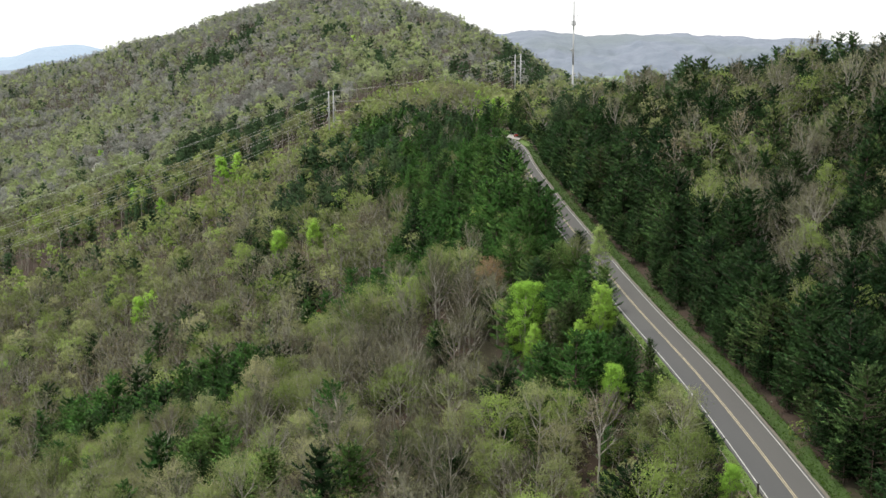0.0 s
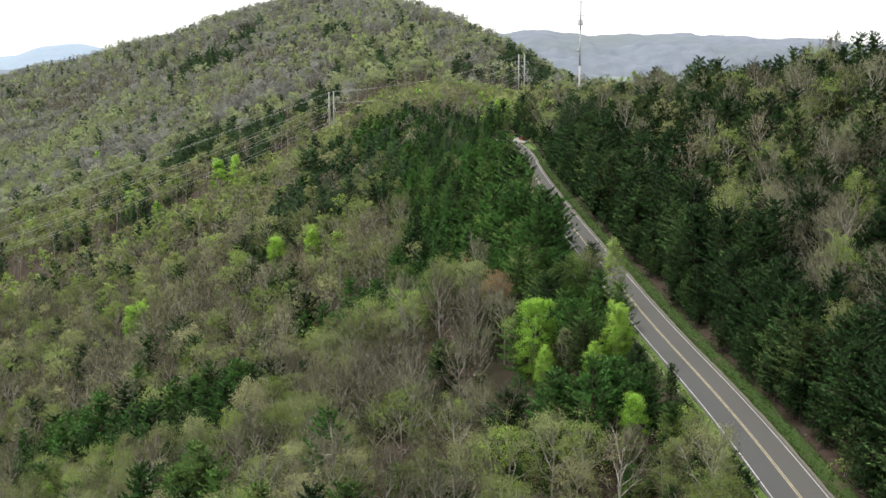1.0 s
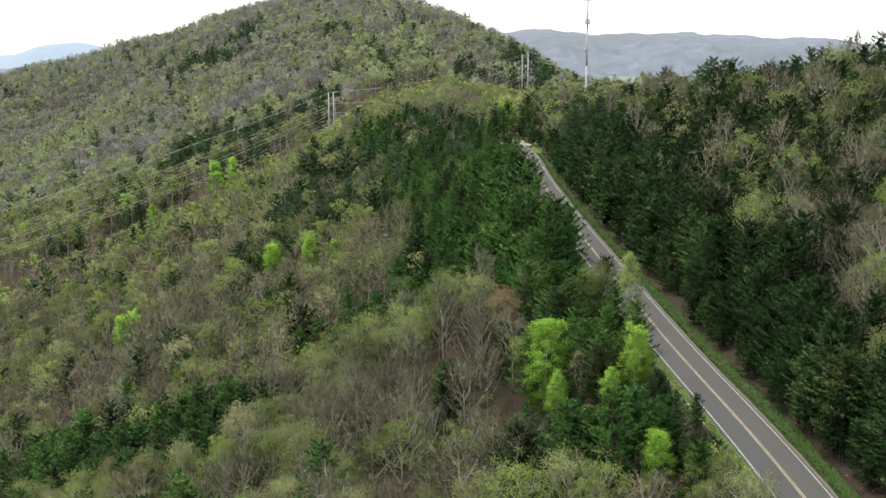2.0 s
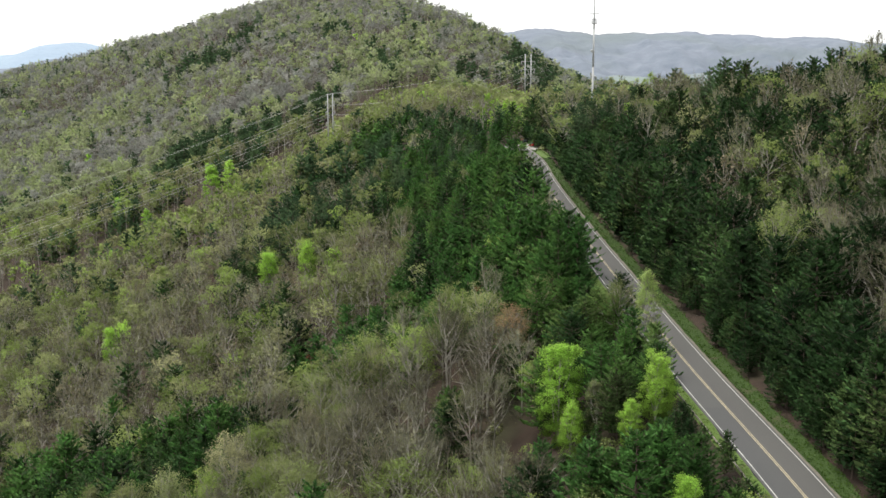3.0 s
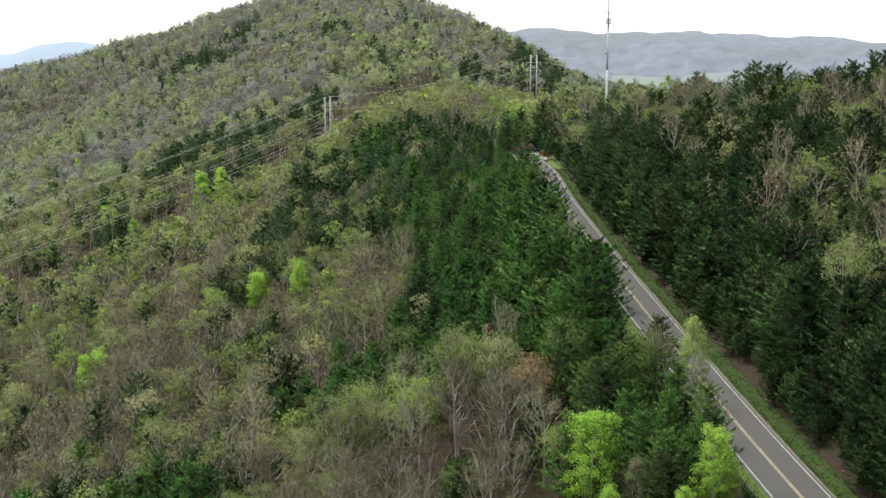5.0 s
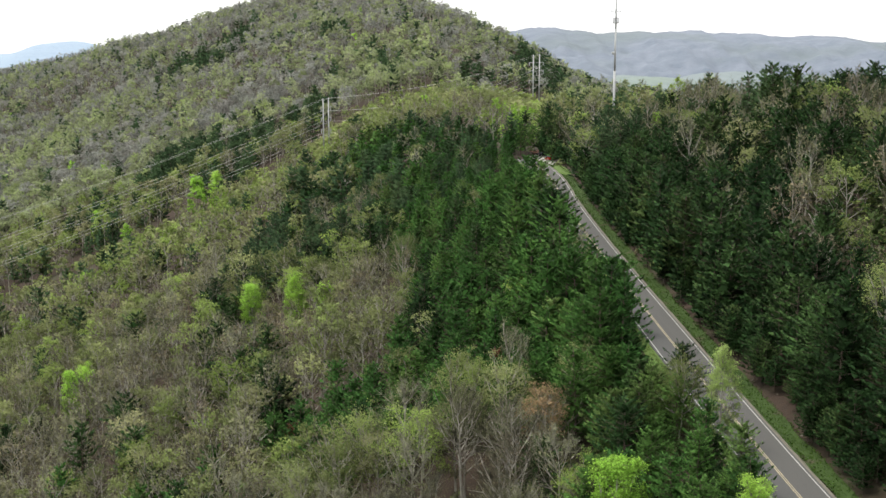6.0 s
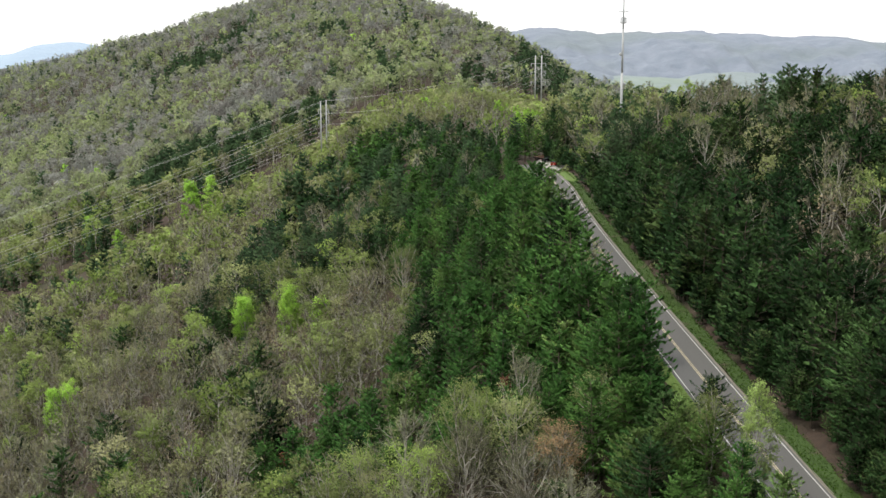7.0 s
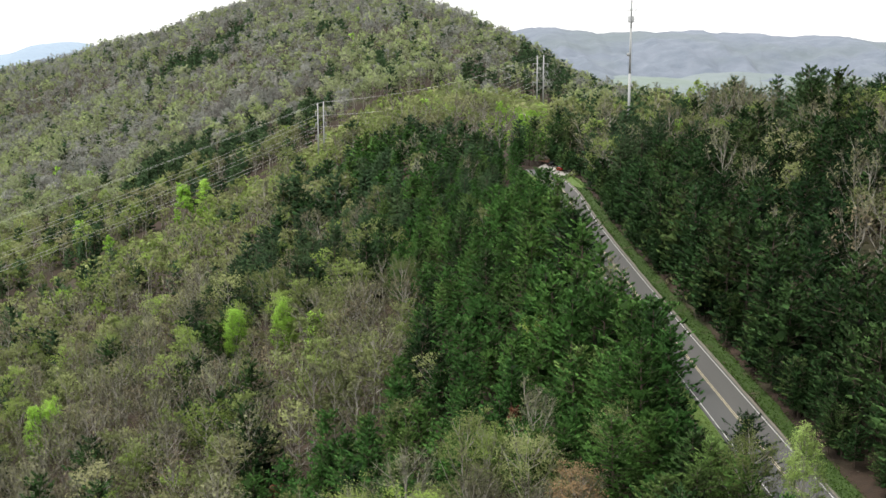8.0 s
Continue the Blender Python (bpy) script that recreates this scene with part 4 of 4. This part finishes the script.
odd_tree("slim_poplar", hardwood(13.0, 2.2, 0, 2.3, 0.08), (BARK, TWIGS, PALE_LEAVES), 28.8, 217, 1.0, "slim tall poplar in sparse pale green leaf beside the road")
odd_tree("slim_poplar", hardwood(10, 1.9, 0, 0.7, 0.12), (BARK, TWIGS, YOUNG_LEAVES), 18.6, 192, 0.85, "slender young tree with thin yellow-green leaf")
odd_tree("rusty_hardwood", hardwood(12, 3.0, 0, 1.0), (BARK, TWIGS, RUST_LEAVES), 8.5, 226.5, 1.12, "hardwood with rusty orange-tan old leaves")
odd_tree("dead_pine", pine(9, 2.2, 1), (PINE_BARK, TWIGS, RED_LEAVES), 4.6, 255, 0.95, "dead pine with red-brown needles among green pines")
odd_tree("red_maple", hardwood(9, 1.6, 1, 1.0), (BARK, TWIGS, RED_LEAVES), -29.0, 277, 0.95, "small maple with dull red spring buds")
odd_tree("pale_blossom_tree", hardwood(10, 3.4, 2, 1.4), (BARK, TWIGS, SIGN_WHITE), -216, 746, 1.1, "far tree in pale grey-white blossom")

# ---------------------------------------------------------------- roadside
def road_point(y, offset, up=0.0):
    cx, cz = road_at(np.array([y - 0.5, y, y + 0.5]))
    t = Vector((cx[2] - cx[0], 1.0, 0)).normalized()
    return Vector((cx[1] + t.y * offset, y - t.x * offset, cz[1] + up)), math.atan2(-t.x, t.y)


def guard_rail(y0, y1, offset):
    root = tagged(new("guard_rail"), "low weathered steel guard rail on posts beside the grass verge", "guard rail")
    ys = np.arange(y0, y1 + 0.1, 4.0)
    profile = [(0.0, 0.0), (0.05, 0.04), (0.0, 0.09), (0.0, 0.16), (0.05, 0.21), (0.0, 0.26), (0.025, 0.26), (0.075, 0.21), (0.03, 0.16), (0.03, 0.09), (0.075, 0.04), (0.025, 0.0)]
    bm = bmesh.new()
    rings = []
    for y in ys:
        p, a = road_point(y, offset)
        g = float(ground_z(p.x, p.y)) + 0.30 + 0.05 * math.sin(y * 0.37)
        rings.append([bm.verts.new((p.x + o * math.cos(a), p.y + o * math.sin(a), g + h)) for o, h in profile])
    for a, b in zip(rings, rings[1:]):
        for i in range(len(profile)):
            j = (i + 1) % len(profile)
            bm.faces.new((a[i], a[j], b[j], b[i]))
    part("rail", bm, RAIL_STEEL, root)
    for y in ys:
        p, a = road_point(y, offset - 0.09)
        bm = bmesh.new()
        g = float(ground_z(p.x, p.y))
        box(bm, 0.12, 0.16, 0.95, Matrix.Translation((p.x, p.y, g + 0.12)) @ Matrix.Rotation(a, 4, "Z"))
        part("post", bm, DARK_WOOD, root)


guard_rail(118, 234, -4.95)


def marker_post():
    p, a = road_point(126.0, -4.0)
    g = float(ground_z(p.x, p.y))
    root = tagged(new("marker_post"), "short dark wooden roadside marker post", "post")
    root.matrix_basis = Matrix.Translation((p.x, p.y, g))
    part("shaft", box(bmesh.new(), 0.22, 0.18, 1.7, pose(0, 0, 0.75), 0.02), DARK_WOOD, root)
    part("cap", box(bmesh.new(), 0.26, 0.22, 0.06, pose(0, 0, 1.63), 0.01), DARK_WOOD, root)


marker_post()


def blades(name, y0, y1, lo, hi, count, label, mat, tall=0.13):
    y = rng.uniform(y0, y1, count)
    cx, cz = road_at(y)
    o = rng.uniform(lo, hi, count)
    x = cx + o
    z = np.maximum(ground_z(x, y), cz - (0.12 + 0.1 * np.abs(o - (lo + hi) / 2 > 0))) + 0.02
    if hi > 0:
        z = np.interp(o, (3.9, 4.7, 5.5, 6.3), (-0.12, -0.26, -0.16, 0.30)) + cz
    else:
        z = np.interp(o, (-6.1, -4.8, -3.52), (-0.75, -0.22, -0.10)) + cz
    C = np.stack([x, y, z + tall * 0.3], 1)
    V, T = flakes(C, rng.normal(size=(count, 3)) * 0.5 + [0, 0, 1.0], tall * 1.6, 1.3)
    me = mesh_of(name, V, T, (mat,), tint=np.repeat(rng.random(count), 3))
    tagged(new(name, me), label, "grass", kind="stuff")


blades("grass_tufts", 100, 440, 4.0, 6.4, 15000, "grass tufts in the roadside ditch, darkened with painted shade", SHADED_BLADES)
blades("verge_tufts", 105, 300, -6.0, -3.7, 8000, "short grass tufts on the verge", YELLOW_BLADES)


def stone(x, y, s, k):
    bm = bmesh.new()
    bmesh.ops.create_icosphere(bm, subdivisions=2, radius=s)
    for v in bm.verts:
        v.co *= 0.8 + 0.3 * noise.noise(v.co * (1.7 / s) + Vector((k * 3.1, 0, 0)))
        v.co.z *= 0.6
    me = bpy.data.meshes.new("stone")
    bm.to_mesh(me)
    bm.free()
    me.materials.append(GRAVEL)
    ob = tagged(new("stone", me), "pale stone lying on the dirt bank", "stone", "stones on the bank")
    ob.matrix_basis = pose(x, y, float(ground_z(x, y)) + s * 0.25, 0, 0, k * 50)


for k in range(26):
    y = 118 + 8.1 * k + 3 * math.sin(k * 2.3)
    p, _ = road_point(y, 6.9 + 1.1 * math.sin(k * 1.9))
    stone(p.x, p.y, 0.14 + 0.09 * (k * 0.37 % 1), k)


def log(x, y, length, turn, tilt, k):
    bm = bmesh.new()
    a = Vector((0, 0, 0))
    for i in range(4):
        b = a + Vector((length / 4, 0.08 * math.sin(i * 2 + k), 0.05 * math.cos(i + k)))
        rod(bm, a, b, 0.16 - 0.025 * i, 0.16 - 0.025 * (i + 1), 7)
        a = b
    rod(bm, (length * 0.5, 0, 0), (length * 0.65, 0.5, 0.3), 0.05, 0.02, 5)
    me = bpy.data.meshes.new("fallen_log")
    bm.to_mesh(me)
    bm.free()
    me.materials.append(BARK)
    ob = tagged(new("fallen_log", me), "pale fallen log on the roadside bank", "log", "fallen logs by the ditch")
    ob.matrix_basis = pose(x, y, float(ground_z(x, y)) + 0.15, 0, tilt, turn)


for k, (x, y, ln, turn) in enumerate(((37.4, 315, 3.4, 70), (38.0, 313, 2.6, 20), (36.9, 318, 2.2, 110), (40.0, 262, 2.8, 80), (46.5, 178, 2.6, 50))):
    log(x, y, ln, turn, -8, k)

# ---------------------------------------------------------------- pull-off at the bend
def flat_patch(name, cx, cy, a, b, up, mat, label, category, turn=0.0, lift=None):
    bm = bmesh.new()
    rings = []
    for f in (0.02, 0.5, 0.85, 1.0):
        ring = []
        for i in range(36):
            t = i * math.pi / 18
            w = 1 + 0.10 * math.sin(3 * t + 1) + 0.06 * math.sin(7 * t)
            x, y = math.cos(t) * a * f * w, math.sin(t) * b * f * w
            x, y = cx + x * math.cos(turn) - y * math.sin(turn), cy + x * math.sin(turn) + y * math.cos(turn)
            z = float(road_at(y)[1]) if lift is None else float(ground_z(x, y)) + lift
            ring.append(bm.verts.new((x, y, z + up - (0.25 if f == 1.0 else 0))))
        rings.append(ring)
    for p, q in zip(rings, rings[1:]):
        for i in range(36):
            j = (i + 1) % 36
            bm.faces.new((p[i], p[j], q[j], q[i]))
    bm.faces.new(rings[0])
    me = bpy.data.meshes.new(name)
    bm.to_mesh(me)
    bm.free()
    me.materials.append(mat)
    return tagged(new(name, me), label, category, kind="structure")


flat_patch("pavement", 29.3, 448, 7.0, 14, 0.06, PALE_GRAVEL, "pale gravel pull-off beside the bend", "gravel lot")
flat_patch("lawn", 31.0, 421, 3.6, 11, 0.10, LAWN, "small bright green lawn beside the bend", "lawn")
flat_patch("clay_bank", 30.5, 462.5, 7.5, 4.2, 0.7, RED_CLAY, "bare red clay bank behind the parked cars", "bank")
flat_patch("clearing", 37, 785, 8, 34, 0.5, PALE_GRAVEL, "pale gravel service track under the power line", "track", lift=0.0)


def car(name, paint, x, y, turn, label):
    root = tagged(new(name), label, "car")
    z = float(road_at(y)[1]) + 0.07
    L, W = 4.7, 1.82

    def loft(stations):
        bm = bmesh.new()
        rings = []
        for sx, lo, hi, w in stations:
            h = w / 2
            rings.append([bm.verts.new((sx, yy, zz)) for yy, zz in ((-h, lo + 0.12), (-h * 1.0, (lo + hi) / 2), (-h * 0.93, hi - 0.05), (-h * 0.7, hi), (h * 0.7, hi), (h * 0.93, hi - 0.05), (h, (lo + hi) / 2), (h, lo + 0.12), (h * 0.85, lo), (-h * 0.85, lo))])
        for p, q in zip(rings, rings[1:]):
            for i in range(10):
                bm.faces.new((p[i], p[(i + 1) % 10], q[(i + 1) % 10], q[i]))
        bm.faces.new(rings[0])
        bm.faces.new(rings[-1][::-1])
        bmesh.ops.recalc_face_normals(bm, faces=bm.faces)
        return bm

    part("body", loft(((-2.35, 0.42, 0.72, 1.6), (-2.2, 0.28, 0.92, 1.76), (-1.0, 0.25, 0.98, W), (0.9, 0.25, 0.96, W), (1.9, 0.27, 0.86, 1.76), (2.3, 0.36, 0.66, 1.55))), paint, root, soft=False)
    part("cabin_glass", loft(((-1.75, 0.94, 1.0, 1.5), (-1.1, 0.94, 1.38, 1.44), (0.3, 0.94, 1.40, 1.44), (1.1, 0.90, 0.97, 1.5))), CAR_GLASS, root)
    part("roof", loft(((-1.15, 1.37, 1.44, 1.28), (-0.6, 1.38, 1.48, 1.3), (0.2, 1.38, 1.47, 1.3), (0.42, 1.36, 1.42, 1.26))), paint, root)
    for sx, lamp, nm in ((2.2, LAMP_CLEAR, "headlight"), (-2.28, LAMP_RED, "taillight")):
        for sy in (-0.62, 0.62):
            part(nm, box(bmesh.new(), 0.14, 0.34, 0.15, pose(sx, sy, 0.70), 0.03), lamp, root)
    for sx in (-1.4, 1.42):
        for sy in (-0.82, 0.82):
            bm = bmesh.new()
            bmesh.ops.create_cone(bm, cap_ends=True, segments=20, radius1=0.33, radius2=0.33, depth=0.22, matrix=pose(sx, sy, 0.33, 90))
            bmesh.ops.bevel(bm, geom=[e for e in bm.edges if abs(e.verts[0].co.y - e.verts[1].co.y) < 1e-4], offset=0.03, segments=2, affect="EDGES")
            wheel = part("wheel", bm, RUBBER, root)
            bm = bmesh.new()
            bmesh.ops.create_cone(bm, cap_ends=True, segments=16, radius1=0.2, radius2=0.2, depth=0.25, matrix=pose(sx, sy, 0.33, 90))
            part("rim", bm, RIM, wheel)
    root.matrix_basis = pose(x, y, z, 0, 0, turn)


car("red_car", RED_CAR, 28.3, 443.5, 62, "red hatchback parked on the gravel pull-off")
car("black_car", BLACK_CAR, 27.0, 452.5, 28, "black car parked at the edge of the pull-off")


def roadside_sign(x, y, w, h, up, label, turn=0):
    root = tagged(new("roadside_sign"), label, "sign")
    root.matrix_basis = pose(x, y, float(road_at(y)[1]) + 0.05, 0, 0, turn)
    part("panel", box(bmesh.new(), w, 0.06, h, pose(0, -0.08, up), 0.01), SIGN_WHITE, root)
    for sx in (-w * 0.35, w * 0.35):
        part("post", box(bmesh.new(), 0.09, 0.09, up + h / 2 + 0.3, pose(sx, 0, (up + h / 2) / 2 - 0.1)), SIGN_WHITE, root)


roadside_sign(31.6, 440.0, 0.9, 1.2, 1.1, "white sign panel on two posts by the gravel", 10)
roadside_sign(32.8, 434.5, 1.7, 0.5, 1.0, "low white sign board on posts beside the lawn", -12)

# ---------------------------------------------------------------- power line
def power_pole(x, y, top, levels, arm, label, stout=1.0):
    g = float(ground_z(x, y))
    root = tagged(new("power_pole"), label, "power pole", "steel poles of the power line")
    root.matrix_basis = pose(x, y, g)
    h = top - g
    bm = bmesh.new()
    rod(bm, (0, 0, -1), (0, 0, h), 0.36 * stout, 0.24 * stout, 12)
    part("shaft", bm, POLE_STEEL, root, soft=True)
    part("cap", rod(bmesh.new(), (0, 0, h), (0, 0, h + 0.12), 0.31 * stout, 0.22 * stout, 12), POLE_STEEL, root)
    for z in levels:
        zz = z - g
        part("crossarm", rod(bmesh.new(), (0, 0, zz + 0.5), (arm, 0, zz + 0.75), 0.13 * stout, 0.10 * stout, 8), POLE_STEEL, root)
        part("insulator", rod(bmesh.new(), (arm, 0, zz + 0.72), (arm, 0, zz - 1.1), 0.14 * stout, 0.14 * stout, 8), INSULATOR, root)
        if stout > 1:
            part("brace", rod(bmesh.new(), (0, 0, zz + 0.5), (-0.808 * arm, 0, zz + 0.5), 0.09, 0.09, 8), POLE_STEEL, root)
    return [Vector((x + arm, y, z - 1.1)) for z in levels], Vector((x, y, top))


def span(a, b, sag, label, r=0.040):
    n = 22
    t = np.linspace(0, 1, n)[:, None]
    P = np.array(a)[None] * (1 - t) + np.array(b)[None] * t
    P[:, 2] -= (4 * sag * t * (1 - t))[:, 0]
    d = unit(np.gradient(P, axis=0))
    u = unit(np.cross(d, [[0, 0, 1.0]]))
    a = np.arange(5) * 2 * np.pi / 5
    V = (P[:, None] + r * (u[:, None] * np.cos(a)[None, :, None] + np.cross(d, u)[:, None] * np.sin(a)[None, :, None])).reshape(-1, 3)
    i = np.arange(n - 1)[:, None] * 5 + np.arange(5)[None]
    j = np.arange(n - 1)[:, None] * 5 + (np.arange(5)[None] + 1) % 5
    T = np.stack([i, j, j + 5, i + 5], -1).reshape(-1, 4)
    tagged(new("power_wire", mesh_of("power_wire", V, T, (WIRE,))), label, "wire", "wires of the power line")


runs = []
for x, y, top, drops in ((-307, 433, -46, (4.5, 9, 14)), (-56.7, 608.5, 33.3, (4.2, 8.9, 14)), (53.8, 855, 48.4, (5.5, 10.8, 17)), (120, 1120, 14, (4.5, 9, 14))):
    pair = []
    gap = 1.0 if y < 700 else 2.1
    for s, dy in ((-1, -1.5), (1, 2.0)):
        pair.append(power_pole(x + s * gap, y + dy, top + (0.2 if s > 0 else 0), [top - q for q in drops], s * (0.9 if y < 700 else 2.6), "tall grey steel power pole with short insulator arms", 1.0 if y < 700 else 1.5))
    runs.append(pair)
for p, q in zip(runs, runs[1:]):
    for s in (0, 1):
        for a, b in zip(p[s][0], q[s][0]):
            span(a, b, 6.5, "thin sagging power line wire")
        span(p[s][1], q[s][1], 4.5, "thin sagging shield wire between pole tops", 0.034)


# ---------------------------------------------------------------- mast
def radio_mast(x, y, top):
    g = float(ground_z(x, y))
    h = top - g
    root = tagged(new("radio_mast"), "tall slim pale grey radio mast with small antennas", "mast")
    root.matrix_basis = pose(x, y, g)
    cuts = [(0, 0.46), (h * 0.45, 0.36), (h * 0.75, 0.28), (h - 0.4, 0.20)]
    for (a, ra), (b, rb) in zip(cuts, cuts[1:]):
        part("shaft", rod(bmesh.new(), (0, 0, a - (1 if a == 0 else 0)), (0, 0, b), ra, rb * 1.06, 14), POLE_STEEL, root, soft=True)
    for up, w in ((h - 0.9, 1.6), (h - 6.0, 1.5)):
        part("crossarm", rod(bmesh.new(), (-w, 0, up), (w, 0, up), 0.11, 0.11, 8), POLE_STEEL, root)
        part("crossarm", rod(bmesh.new(), (0, -w, up), (0, w, up), 0.11, 0.11, 8), POLE_STEEL, root)
        for sx, sy in ((-w, 0), (w, 0), (0, -w), (0, w)):
            part("antenna", box(bmesh.new(), 0.18, 0.14, 1.1, pose(sx, sy, up + 0.3), 0.03), WHITE_METAL, root)
    part("collar", rod(bmesh.new(), (0, 0, h - 9.6), (0, 0, h - 9.3), 0.95, 0.95, 14), POLE_STEEL, root)
    for k in range(6):
        a = k * math.pi / 3
        part("panel_antenna", box(bmesh.new(), 0.30, 0.18, 2.0, pose(math.cos(a) * 0.85, math.sin(a) * 0.85, h - 8.8, 0, 0, math.degrees(a)), 0.04), WHITE_METAL, root)
    for up, sx in ((h - 19.5, -0.6), (h - 29, 0.6)):
        bm = bmesh.new()
        bmesh.ops.create_cone(bm, cap_ends=True, segments=16, radius1=0.55, radius2=0.35, depth=0.35, matrix=pose(sx, -0.2, up, 90))
        part("dish", bm, POLE_STEEL, root, "grey microwave dish")
    part("whip", rod(bmesh.new(), (0, 0, h - 0.4), (0, 0, h + 1.6), 0.05, 0.02, 6), POLE_STEEL, root)


radio_mast(52.8, 485, 74.6)
